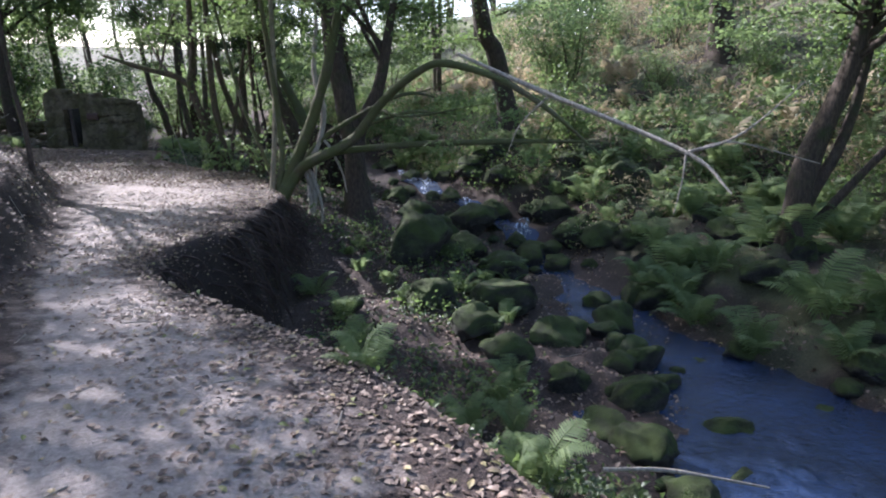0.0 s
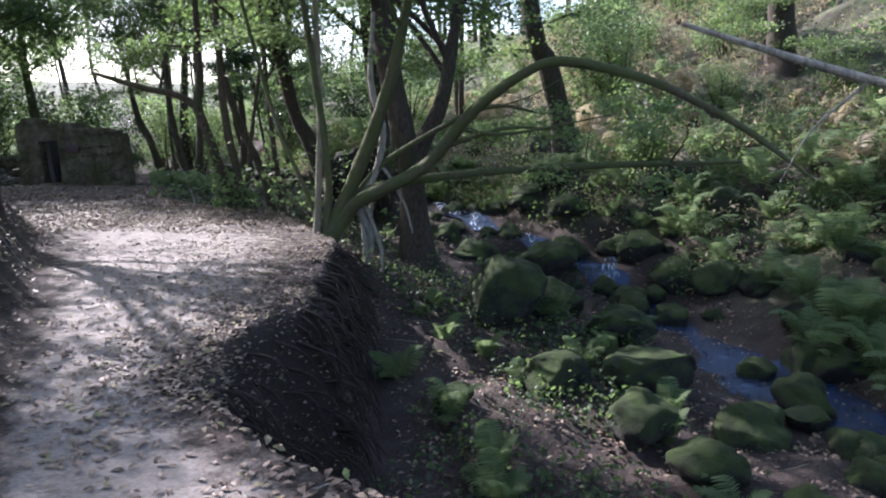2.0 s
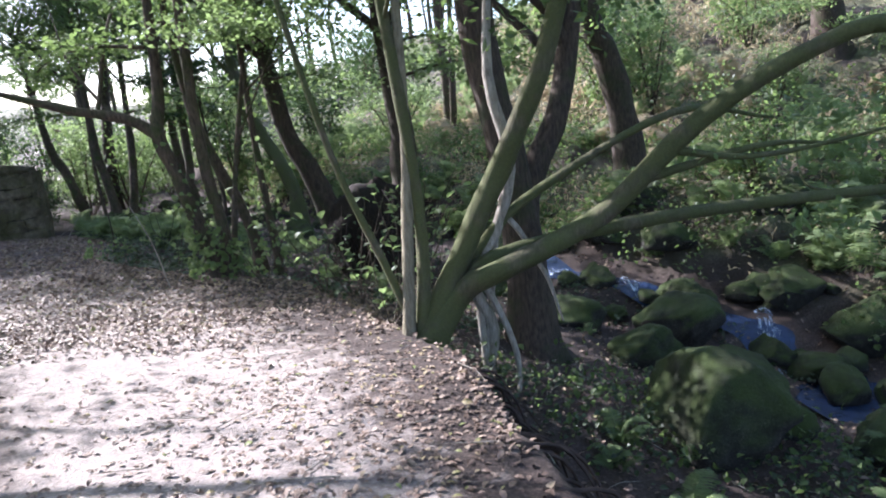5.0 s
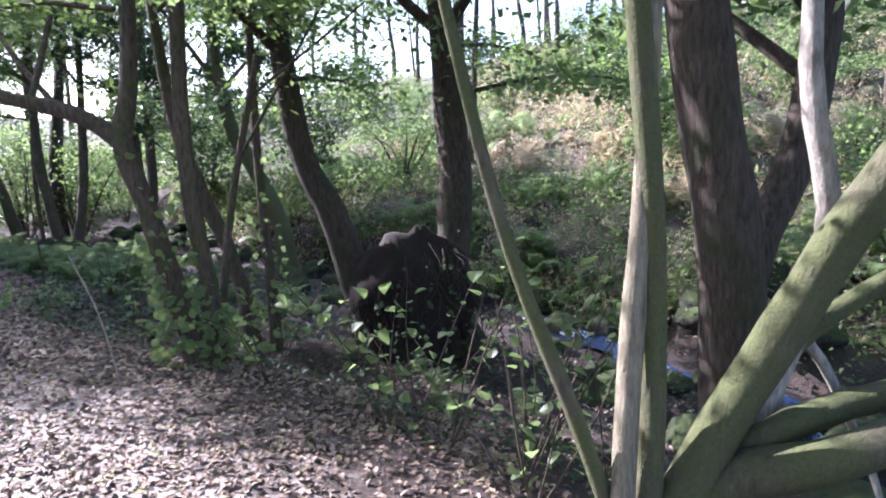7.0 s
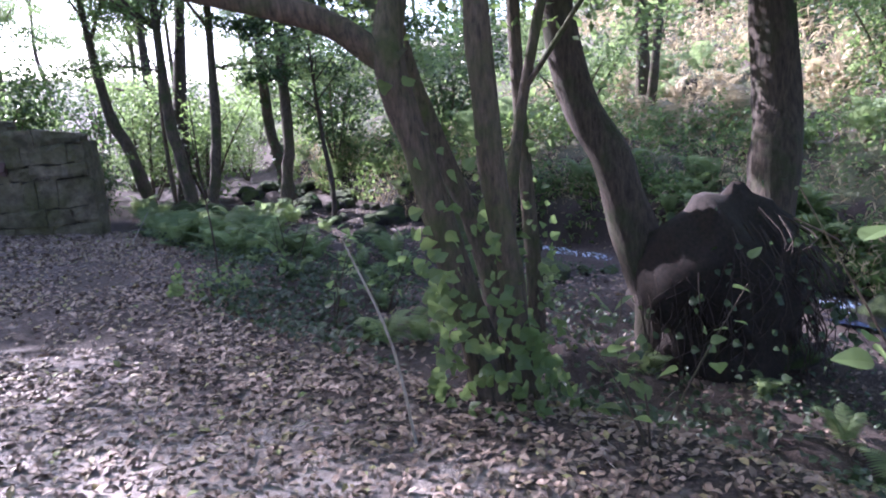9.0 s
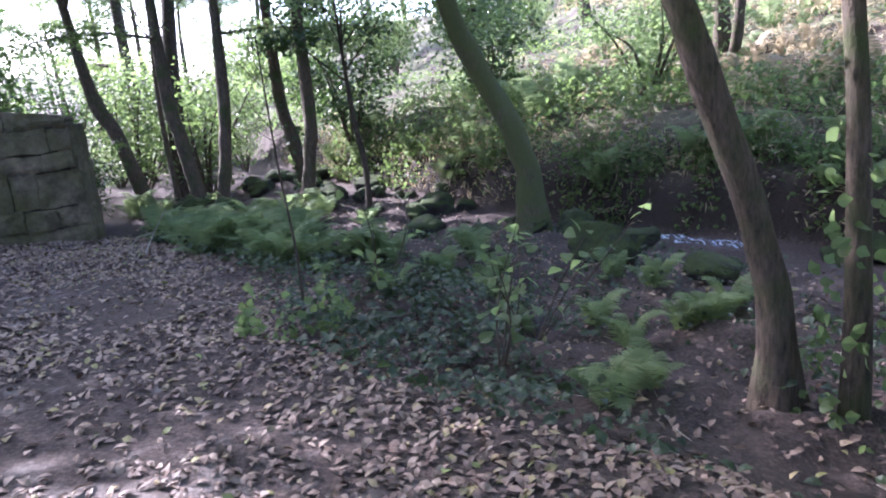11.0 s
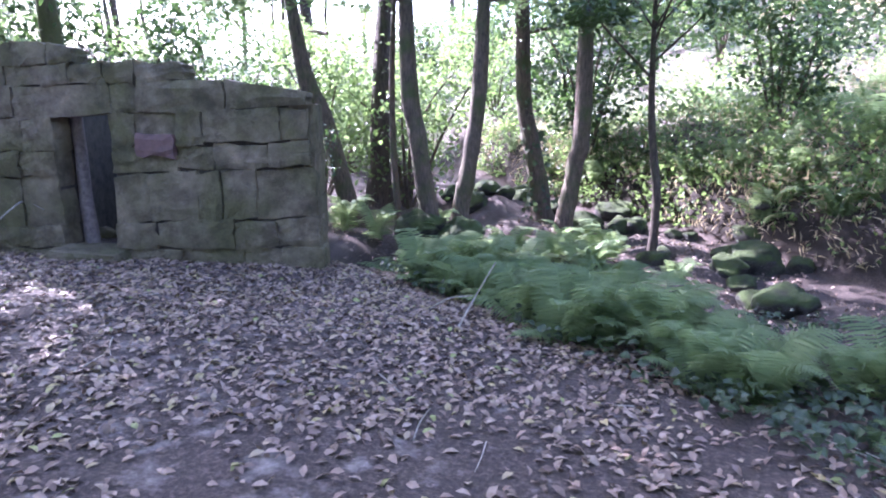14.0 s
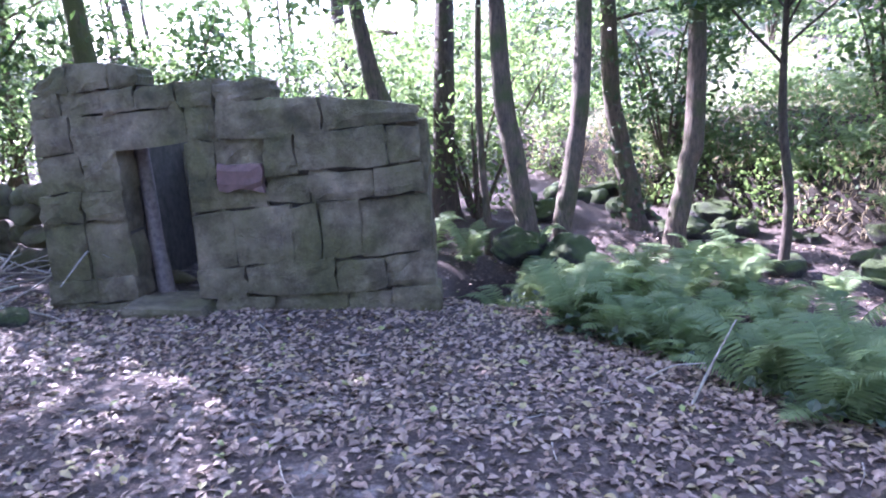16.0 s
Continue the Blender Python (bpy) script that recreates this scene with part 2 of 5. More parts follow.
def tube(points, radii, sides=8, count=24, rough=0.12, seed=0, flare=0.0):
    """Vertices and faces of a tapered, uneven limb through the points."""
    line = spline(points, count)
    s = np.linspace(0, 1, count)
    r = np.interp(s, np.linspace(0, 1, len(radii)), radii)
    tang = np.gradient(line, axis=0)
    tang /= np.linalg.norm(tang, axis=1)[:, None] + 1e-9
    ref = np.array([0.31, 0.95, 0.05])
    u = np.cross(tang, ref)
    u /= np.linalg.norm(u, axis=1)[:, None] + 1e-9
    v = np.cross(tang, u)
    ang = np.linspace(0, 2 * np.pi, sides, endpoint=False)
    wob = 1 + rough * 2 * vnoise(ang[None, :] * 1.3 + seed * 7.1, s[:, None] * count * 0.35, seed)
    if flare:
        wob = wob * (1 + flare * np.exp(-s[:, None] * count / 2.2) * (1 + 0.7 * np.cos(ang[None, :] * 4 + seed)))
    ring = line[:, None, :] + (r[:, None] * wob)[..., None] * (np.cos(ang)[None, :, None] * u[:, None, :] + np.sin(ang)[None, :, None] * v[:, None, :])
    verts = ring.reshape(-1, 3)
    k = np.arange(count - 1)[:, None] * sides
    j = np.arange(sides)[None, :]
    n = (j + 1) % sides
    faces = np.stack([k + j, k + n, k + n + sides, k + j + sides], -1).reshape(-1, 4)
    return verts, faces


def joined(pieces):
    vs, fs, n = [], [], 0
    for v, f in pieces:
        vs.append(v)
        fs.append(f + n)
        n += len(v)
    return np.vstack(vs), np.vstack(fs)


def blades(centres, length, width, r, flat=0.6, droop=0.15):
    """Many pointed leaves, each two folded halves of four points a side."""
    n = len(centres)
    yaw = r.uniform(0, 2 * np.pi, n)
    tilt = r.normal(0, flat, n)
    roll = r.normal(0, flat, n)
    size = r.uniform(0.6, 1.25, n)
    along = np.stack([np.cos(yaw) * np.cos(tilt), np.sin(yaw) * np.cos(tilt), np.sin(tilt)], 1)
    side0 = np.stack([-np.sin(yaw), np.cos(yaw), 0 * yaw], 1)
    up0 = np.cross(along, side0)
    side = side0 * np.cos(roll)[:, None] + up0 * np.sin(roll)[:, None]
    up = np.cross(along, side)
    L, W = (length * size)[:, None], (width * size)[:, None]
    c = np.asarray(centres)
    base, tip = c - along * L / 2, c + along * L / 2 - up * L * droop
    mid = c + up * L * 0.05
    l1, r1 = c - along * L * 0.12 + side * W / 2 + up * W * 0.18, c - along * L * 0.12 - side * W / 2 + up * W * 0.18
    l2, r2 = c + along * L * 0.22 + side * W * 0.36 + up * W * 0.1, c + along * L * 0.22 - side * W * 0.36 + up * W * 0.1
    verts = np.stack([base, l1, l2, tip, r2, r1, mid], 1).reshape(-1, 3)
    k = np.arange(n)[:, None, None] * 7
    faces = (k + np.array([[0, 6, 1, 1], [0, 5, 6, 6]])[None]).reshape(-1, 4)
    quads = (k + np.array([[1, 6, 3, 2], [6, 5, 4, 3]])[None]).reshape(-1, 4)
    tris = (k + np.array([[0, 6, 1], [0, 5, 6]])[None]).reshape(-1, 3)
    quads_as_tris = np.vstack([quads[:, [0, 1, 2]], quads[:, [0, 2, 3]]])
    return verts, np.vstack([tris, quads_as_tris])


def simple_blades(centres, length, width, r, flat=0.7):
    """Cheaper leaves of two triangles, for crowns."""
    n = len(centres)
    d = r.normal(0, 1, (n, 3))
    d[:, 2] *= flat
    d /= np.linalg.norm(d, axis=1)[:, None]
    e = np.cross(d, r.normal(0, 1, (n, 3)) * [0.5, 0.5, 1.0])
    e /= np.linalg.norm(e, axis=1)[:, None] + 1e-9
    up = np.cross(d, e)
    size = r.uniform(0.6, 1.3, n)[:, None]
    c = np.asarray(centres)
    verts = np.stack([c - d * length / 2 * size, c + e * width / 2 * size + up * width * 0.12, c + d * length / 2 * size, c - e * width / 2 * size + up * width * 0.12], 1).reshape(-1, 3)
    k = np.arange(n)[:, None, None] * 4
    return verts, (k + np.array([[0, 1, 2], [0, 2, 3]])[None]).reshape(-1, 3)


def broad_leaf(length, width, lobes=0.0):
    """One broad leaf: rounded, pointed at the tip, folded along its rib and bent down."""
    n = 7
    s = np.linspace(0, 1, n)
    half = width / 2 * np.sin(np.pi * np.clip(s * 0.96 + 0.03, 0, 1) ** 0.75) * (1 + lobes * np.cos(s * 14))
    x, z = (s - 0.5) * length, -0.22 * length * (s - 0.35) ** 2
    rib = np.stack([x, 0 * s, z], 1)
    left = np.stack([x - 0.06 * length * (half > 0.2 * width), half, z + 0.22 * half], 1)
    right = left * [1, -1, 1]
    k = np.arange(n - 1)
    faces = np.vstack([np.stack([k, k + 1, k + 1 + n, k + n], 1), np.stack([k + 1, k, k + 2 * n, k + 2 * n + 1], 1)])
    return np.vstack([rib, left, right]), faces


# ---- the lie of the land ----
RIGHT_Y = np.array([-30, -5, 0, 2.45, 3, 3.9, 4.5, 5, 5.7, 6.4, 7.2, 8.5, 10.1, 12.3, 13.6, 16, 16.9, 17.4, 19.3, 20.7, 22.7, 24, 26.3, 29, 40, 90])
RIGHT_X = np.array([13, 4, 1.9, 0.52, 0.15, -0.45, -1.1, -1.7, -2.45, -2.97, -3.08, -2.84, -3.0, -3.1, -3.8, -4.7, -5.7, -6.6, -8.4, -8.85, -9.5, -10.5, -11.7, -12.5, -16, -30])
LEFT_Y = np.array([-30, -3, 0, 3.7, 5, 8.45, 12.8, 15.2, 18, 22, 26, 40, 90])
LEFT_X = np.array([8, -0.4, -1.4, -2.75, -3.45, -5.15, -7.5, -9.2, -11.6, -14.6, -17.5, -24, -50])
STREAM_Y = np.array([-40, -6, 0, 4, 7.5, 10, 12, 15.3, 16.5, 18, 20, 23, 26, 29, 33, 45, 90])
STREAM_X = np.array([22, 6.8, 5.0, 4.2, 3.5, 2.6, 2.4, 1.75, 0.9, -0.5, -1.3, -2.9, -5.2, -7.0, -9.2, -14, -30])
LEVEL_Y = np.array([-40, 0, 9, 13.6, 15.1, 15.5, 16.6, 17.0, 18.0, 18.5, 21, 26, 30, 90])
LEVEL_Z = np.array([-3.2, -2.6, -2.35, -2.2, -2.05, -1.75, -1.6, -1.3, -1.2, -1.0, -0.95, -0.9, -0.65, 2.0])
HILL_D = np.array([0, 0.7, 1.3, 2.2, 4, 7, 11, 16, 24, 40, 80, 200])
HILL_Z = np.array([0, 0.05, 0.35, 0.75, 1.0, 1.6, 2.5, 4.0, 6.6, 11, 19, 34])


def path_plane(x, y):
    return -0.0522 * x - 0.0319 * y


def lie(x, y):
    """Height of the ground, and how far it is trodden bare."""
    x, y = np.asarray(x, float), np.asarray(y, float)
    wig = 0.18 * fbm(x * 0.9, y * 0.9, 3, 3)
    xr, xl, xs, zs = (np.interp(y, a, b) for a, b in ((RIGHT_Y, RIGHT_X), (LEFT_Y, LEFT_X), (STREAM_Y, STREAM_X), (LEVEL_Y, LEVEL_Z)))
    xr = xr + wig
    plane = path_plane(np.clip(x, xl - 3, xr), np.clip(y, -20, 45))
    # between the path and the water
    width = np.maximum(xs - xr, 0.8)
    s = np.clip((x - xr) / width, 0, 1)
    steep = smooth(y, 4.4, 6.0) * (1 - smooth(y, 10.5, 13.5))
    gentle = 1 - (1 - s) ** 1.7
    cut = 0.68 * smooth(s, 0.0, 0.09) + 0.32 * s
    bank = plane + (zs - plane) * (gentle * (1 - steep) + cut * steep)
    bump = 0.32 * fbm(x * 0.8, y * 0.8, 11, 4) + 0.1 * fbm(x * 3.1, y * 3.1, 21, 3)
    bank = bank + bump * np.clip(s * 5, 0, 1) * np.clip((1 - s) * 3 + 0.3, 0, 1)
    # beyond the water
    dr = np.clip(x - xs, 0, None) * 0.86
    far = zs + 0.65 * smooth(dr, 0.45, 0.8) * smooth(y, 21, 23.5) + np.interp(dr, HILL_D, HILL_Z) + bump * np.clip(dr / 1.5, 0, 1.4) + 0.5 * fbm(x * 0.22, y * 0.22, 31, 3) * np.clip(dr / 8, 0, 3)
    right = np.where(x > xs, far, bank)
    # the left side
    dl = np.clip(xl + wig - x, 0, None)
    height = 0.5 * smooth(y, 2, 5) * (1 - smooth(y, 12.5, 17)) + 0.1 + 0.3 * smooth(y, 22, 27)
    left = plane + height * smooth(dl, 0.05, 0.65) + np.interp(dl, [0, 4, 20, 60, 200], [0, 0.35, 1.8, 5, 14]) + bump * np.clip(dl / 2, 0, 1)
    z = np.where(x > xr, right, np.where(x < xl + wig, left, plane))
    z = z + 0.025 * fbm(x * 2.3, y * 2.3, 41, 3) + 0.05 * fbm(x * 0.5, y * 0.5, 51, 2)
    # the dark gap beside the ruin, and the hill far ahead
    z = z - 0.4 * np.exp(-(((x - 4.5) / 1.3) ** 2 + ((y - 7.0) / 1.6) ** 2))      # the pool
    z = z - 0.17 * smooth(y, 23.2, 26.6) * smooth(x, -24, -18) * (1 - smooth(x, -11.5, -9.5)) * (1 - smooth(y, 31, 34))
    z = z - 0.7 * np.exp(-(((x + 11.75) / 0.5) ** 2 + ((y - 27.9) / 0.7) ** 2))
    z = z + np.interp(y, [36, 60, 140, 300], [0, 0.5, 5, 16]) * (1 - smooth(dr, 5, 30))
    across = (x - xl) / np.maximum(xr - xl, 0.5)
    worn = smooth(across, -0.08, 0.3) * (1 - smooth(across, 0.45, 1.05)) * (1 - 0.78 * smooth(y, 14, 19))
    return z, worn


def gz(x, y):
    return float(lie(np.array([x]), np.array([y]))[0][0])


def build_ground():
    def axis(lo, hi, near_lo, near_hi, step):
        near = np.arange(near_lo, near_hi, step)
        out, v, s = [], near_hi, step
        while v < hi:
            out.append(v)
            s *= 1.16
            v += s
        back, v, s = [], near_lo, step
        while v > lo:
            s *= 1.16
            v -= s
            back.append(v)
        return np.array(back[::-1] + list(near) + out)
    xs, ys = axis(-900, 900, -19, 11, 0.085), axis(-700, 1200, -3, 33, 0.1)
    X, Y = np.meshgrid(xs, ys)
    Z, worn = lie(X.ravel(), Y.ravel())
    nx, ny = len(xs), len(ys)
    k = (np.arange(ny - 1)[:, None] * nx + np.arange(nx - 1)[None]).ravel()
    faces = np.stack([k, k + 1, k + 1 + nx, k + nx], 1)
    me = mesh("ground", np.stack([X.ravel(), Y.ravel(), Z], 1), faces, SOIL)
    a = me.attributes.new("trodden", "FLOAT", "POINT")
    a.data.foreach_set("value", worn.astype(np.float32))
    left = np.interp(Y.ravel(), LEFT_Y, LEFT_X) - X.ravel()
    g = me.attributes.new("grown", "FLOAT", "POINT")
    g.data.foreach_set("value", np.maximum(smooth(X.ravel() - np.interp(Y.ravel(), STREAM_Y, STREAM_X), 0.7, 2.6), smooth(left, 1.0, 3.0)).astype(np.float32))
    return tagged(new("ground", me), "leaf-strewn earth path above a steep stream bank", "ground", kind="structure")


build_ground()


def build_water():
    ys = np.arange(-6, 40, 0.12)
    cx, cz = np.interp(ys, STREAM_Y, STREAM_X), np.interp(ys, LEVEL_Y, LEVEL_Z)
    half = 0.75 + 0.4 * vnoise(ys * 0.5, ys * 0, 5) + 1.5 * np.exp(-((ys - 6.6) / 2.4) ** 2) - 0.25 * smooth(ys, 13, 16) - 0.28 * smooth(ys, 19, 23) + 0.5 * np.exp(-((ys - 10) / 1.6) ** 2)
    side = np.linspace(-1, 1, 13)
    X = cx[:, None] + half[:, None] * side[None]
    Z = cz[:, None] + 0.06 - 0.13 * smooth(ys, 19, 21)[:, None] + 0.03 * vnoise(X * 2.5, ys[:, None] * 2.5 + 0 * X, 8)
    V = np.stack([X, ys[:, None] + 0 * X, Z], -1).reshape(-1, 3)
    k = (np.arange(len(ys) - 1)[:, None] * 13 + np.arange(12)[None]).ravel()
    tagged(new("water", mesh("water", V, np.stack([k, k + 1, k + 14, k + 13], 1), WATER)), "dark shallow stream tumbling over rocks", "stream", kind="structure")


build_water()


# ---- the ruined mill house ----
HUT_PIVOT, HUT_SCALE = Vector((-11.75, 19.85, 1.62)), 1.1      # true size and place of the courses below
TOP_X = np.array([-16.0, -15.65, -15.3, -15.06, -14.8, -14.45, -13.64, -13.17, -12.44, -12.2])
TOP_Z = np.array([1.88, 1.93, 2.1, 2.15, 2.08, 2.0, 1.9, 1.79, 1.58, 1.55])


def block(corners, depth, r, inset=0.006):
    """A hewn stone: an uneven, bevelled slab whose front has the four corners (x, z), its depth along y."""
    c = np.array(corners, float)
    mid = c.mean(0)
    shrink = c + (mid - c) / (np.linalg.norm(mid - c, axis=1)[:, None] + 1e-6) * inset
    n = 5
    u, v = np.meshgrid(np.linspace(0, 1, n), np.linspace(0, 1, n))
    a, b, d, e = shrink
    P = a * ((1 - u) * (1 - v))[..., None] + b * (u * (1 - v))[..., None] + d * (u * v)[..., None] + e * ((1 - u) * v)[..., None]
    rim = (u == 0) | (u == 1) | (v == 0) | (v == 1)
    P = P + np.where(rim[..., None], r.normal(0, 0.009, P.shape), 0)
    front = np.where(rim, 0.012, 0) + r.normal(0, 0.006, u.shape) + r.uniform(-0.02, 0.02)
    F = np.stack([P[..., 0], front, P[..., 1]], -1).reshape(-1, 3)
    B = np.stack([P[..., 0], np.full(u.shape, depth), P[..., 1]], -1).reshape(-1, 3)
    faces = []
    for i in range(n - 1):
        for j in range(n - 1):
            q = i * n + j
            faces.append((q, q + 1, q + 1 + n, q + n))
    ring = [j for j in range(n)] + [i * n + n - 1 for i in range(1, n)] + [(n - 1) * n + j for j in range(n - 2, -1, -1)] + [i * n for i in range(n - 2, 0, -1)]
    m = len(ring)
    for k in range(m):
        p, q = ring[k], ring[(k + 1) % m]
        faces.append((q, p, p + n * n, q + n * n))
    return np.vstack([F, B]), faces


def stone_wall(parent, m, courses, top_line, depth, r, skip=None, skew=0.0, name="stone"):
    """Courses (bottom, top, joints) of stones, each an object of its own, turned into place by m."""
    for z0, z1, joints in courses:
        for x0, x1 in zip(joints, joints[1:]):
            if skip and skip(x0, x1, z0, z1):
                continue
            w = (x1 - x0) * 0.03
            zs = []
            for x, z in ((x0, z0), (x1, z0), (x1, z1), (x0, z1)):
                zs.append(min(z + skew * (x + 14) * (z > 0.1) + r.normal(0, 0.012), top_line(x)))
            if zs[3] - zs[0] < 0.05 and zs[2] - zs[1] < 0.05:
                continue
            a, b = r.normal(0, w + 0.004, 2)
            v, f = block([(x0, zs[0]), (x1, zs[1]), (x1 + b * 0.3, max(zs[2], zs[1] + 0.03)), (x0 + a * 0.3, max(zs[3], zs[0] + 0.03))], depth, r)
            me = mesh(name, v, f, GRANITE, False)
            ob = part(name, me, parent)
            ob.matrix_local = m


def build_hut():
    r = np.random.default_rng(3)
    hut = thing("stone_hut", (0, 0, 0), "roofless ruined granite mill house with mossy blocks", "ruin")
    top = lambda x: float(np.interp(x, TOP_X, TOP_Z)) + 0.03 * math.sin(x * 9)
    front = pose(0, 25.86, 0)
    courses = [
        (-0.35, 0.03, [-15.8, -15.42, -14.98, -14.3, -13.75, -13.1, -12.72, -12.28]),
        (0.03, 0.3, [-15.8, -15.35, -14.98, -14.43, -14.0, -13.2, -12.75, -12.31]),
        (0.3, 0.82, [-15.76, -15.38, -14.98, -14.41, -14.05, -13.55, -13.3, -12.95, -12.34]),
        (0.82, 1.08, [-15.74, -15.36, -14.98, -14.4, -13.74, -13.36, -12.8, -12.36]),
        (1.08, 1.42, [-15.7, -15.3, -14.98, -14.39, -14.14, -13.72, -13.45, -12.66, -12.38]),
        (1.42, 1.72, [-15.68, -15.36, -14.35, -14.1, -13.2, -12.4]),
        (1.72, 1.92, [-15.66, -15.4, -15.05, -14.75, -14.4, -14.1, -13.6]),
        (1.92, 2.2, [-15.6, -15.3, -14.95, -14.7]),
    ]
    door = lambda x0, x1, z0, z1: abs(x0 + 14.98) < 0.01 and x1 > -14.5 and z0 > 0.0 and z1 < 1.5
    stone_wall(hut, front, courses, top, 0.32, r, door, 0.035)
    # inner core, behind the joints, with the doorway left open
    core = []
    def slab(x0, x1, z0, z1, y0=25.93, y1=26.3):
        v = np.array([(x, y, z) for x in (x0, x1) for y in (y0, y1) for z in (z0, z1)])
        core.append((v, np.array([[0, 1, 3, 2], [4, 6, 7, 5], [0, 4, 5, 1], [2, 3, 7, 6], [0, 2, 6, 4], [1, 5, 7, 3]])))
    slab(-15.66, -15.0, -0.4, 1.86)
    slab(-15.0, -14.4, -0.4, 0.0)
    slab(-15.0, -14.4, 1.44, 1.9)
    slab(-14.4, -13.3, -0.4, 1.72)
    slab(-13.3, -12.46, -0.4, 1.5)
    slab(-15.6, -15.3, -0.4, 1.6, 26.3, 28.4)
    slab(-15.5, -13.5, -0.4, 1.2, 28.1, 28.4)
    for v, f in core:
        part("wall_core", mesh("wall_core", v, f, MORTAR, False), hut, "dark recessed joints")
    side_top = lambda y: 1.5 + 0.08 * math.sin(y * 5)
    stone_wall(hut, pose(-12.33, 25.92, 0, 0, 0, 90), [(-0.5, 0.1, [0, 0.5]), (0.1, 0.55, [0, 0.46]), (0.55, 1.0, [0, 0.52]), (1.0, 1.5, [0, 0.44])], side_top, 0.25, r)
    stone_wall(hut, pose(-15.72, 28.3, 0, 0, 0, -90), [(-0.5, 0.1, [0, 0.6, 1.3, 2.3]), (0.1, 0.55, [0, 0.8, 1.4, 2.3]), (0.55, 1.0, [0, 0.5, 1.3, 2.3]), (1.0, 1.6, [0, 0.75, 1.5, 2.3])], side_top, 0.25, r)
    stone_wall(hut, pose(-15.4, 28.0, 0), [(-0.4, 0.3, [0, 0.7, 1.3, 1.9]), (0.3, 0.8, [0, 0.5, 1.2, 1.9]), (0.8, 1.25, [0, 0.9, 1.9])], lambda x: 1.22, 0.2, r)
    v, f = block([(0, 0.5), (0.3, 0.5), (0.3, 1.4), (0, 1.4)], 0.2, r)
    part("jamb_stone", mesh("jamb_stone", v, f, GRANITE, False), hut, "pale dressed stone inside the doorway").matrix_local = pose(-14.42, 26.28, 0, 0, 0, 60)
    v, f = block([(-14.14, 0.99), (-13.74, 0.97), (-13.73, 1.2), (-14.13, 1.22)], 0.12, r)
    part("slab", mesh("slab", v, f, RED_STONE, False), hut, "dark red stone slab set in the wall").matrix_local = pose(0, 25.81, 0)
    v, f = tube([(-14.9, 26.22, 0.0), (-14.93, 26.25, 0.7), (-14.96, 26.28, 1.4)], [0.085, 0.075, 0.07], 6, 8, 0.2, 4)
    part("timber_post", mesh("timber_post", v, f, TIMBER), hut, "weathered grey timber jamb")
    v, f = block([(-15.05, -0.22), (-14.3, -0.26), (-14.32, -0.1), (-15.0, -0.06)], 0.42, r)
    part("doorstep", mesh("doorstep", v, f, GRANITE, False), hut, "worn stone doorstep").matrix_local = pose(0, 25.55, 0.12)
    for k in range(5):
        v, f = rock_mesh(50 + k, 0.12 + 0.03 * (k % 3), (1.4, 0.9, 0.7))
        ob = part("rubble", mesh("rubble", v, f, GRANITE), hut)
        ob.location = (-14.9 + k * 0.28, 26.6 + 0.2 * (k % 2), 0.05)
    hut.matrix_world = Matrix.Translation(HUT_PIVOT) @ Matrix.Scale(HUT_SCALE, 4) @ Matrix.Translation(-HUT_PIVOT)


def ico(level):
    bm = bmesh.new()
    bmesh.ops.create_icosphere(bm, subdivisions=level, radius=1)
    v = np.array([p.co[:] for p in bm.verts])
    f = np.array([[p.index for p in q.verts] for q in bm.faces])
    bm.free()
    return v, f


ICO3, ICO2 = ico(4), ico(3)


def rock_mesh(seed, size, stretch=(1, 1, 1), fine=False):
    v, f = ICO3 if fine else ICO2
    r = np.random.default_rng(seed)
    out = v.copy()
    for _ in range(11):                       # broken faces
        d = r.normal(0, 1, 3)
        d /= np.linalg.norm(d)
        h = r.uniform(0.5, 0.9)
        over = np.clip(out @ d - h, 0, None)
        out = out - over[:, None] * d * 0.85
    p = v * 1.6 + seed * 3.7
    n = vnoise(p[:, 0] + p[:, 2] * 0.7, p[:, 1] + p[:, 2] * 0.9, seed) + 0.5 * vnoise(p[:, 0] * 2.3 + p[:, 2] * 2, p[:, 1] * 2.3 - p[:, 2] * 2, seed + 1) + 0.2 * vnoise(p[:, 0] * 6 + p[:, 2] * 5, p[:, 1] * 6 - p[:, 2] * 5, seed + 2)
    n = n + 0.16 * vnoise(p[:, 0] * 13 + p[:, 2] * 9, p[:, 1] * 13 - p[:, 2] * 11, seed + 3)
    return out * (1 + 0.3 * n)[:, None] * size * np.array(stretch), f


build_hut()


def build_low_wall():
    r = np.random.default_rng(9)
    w = thing("field_wall", (0, 0, 0), "low tumbled fieldstone wall with moss beside the ruin", "stone wall")
    for c in range(4):
        x = -16.5
        while x > -21:
            wd = r.uniform(0.3, 0.6)
            v, f = rock_mesh(int(r.integers(1e6)), 0.5, (wd, 0.55, 0.36))
            ob = part("stone", mesh("stone", v, f, GRANITE), w)
            y = 28.2 + 0.25 * (-15.9 - x)
            ob.location = (x - wd / 2, y + r.normal(0, 0.04), gz(x, y) + 0.12 + c * 0.29 + r.normal(0, 0.03) - 0.05 * (-15.9 - x) * (c > 2))
            x -= wd * 0.93


build_low_wall()


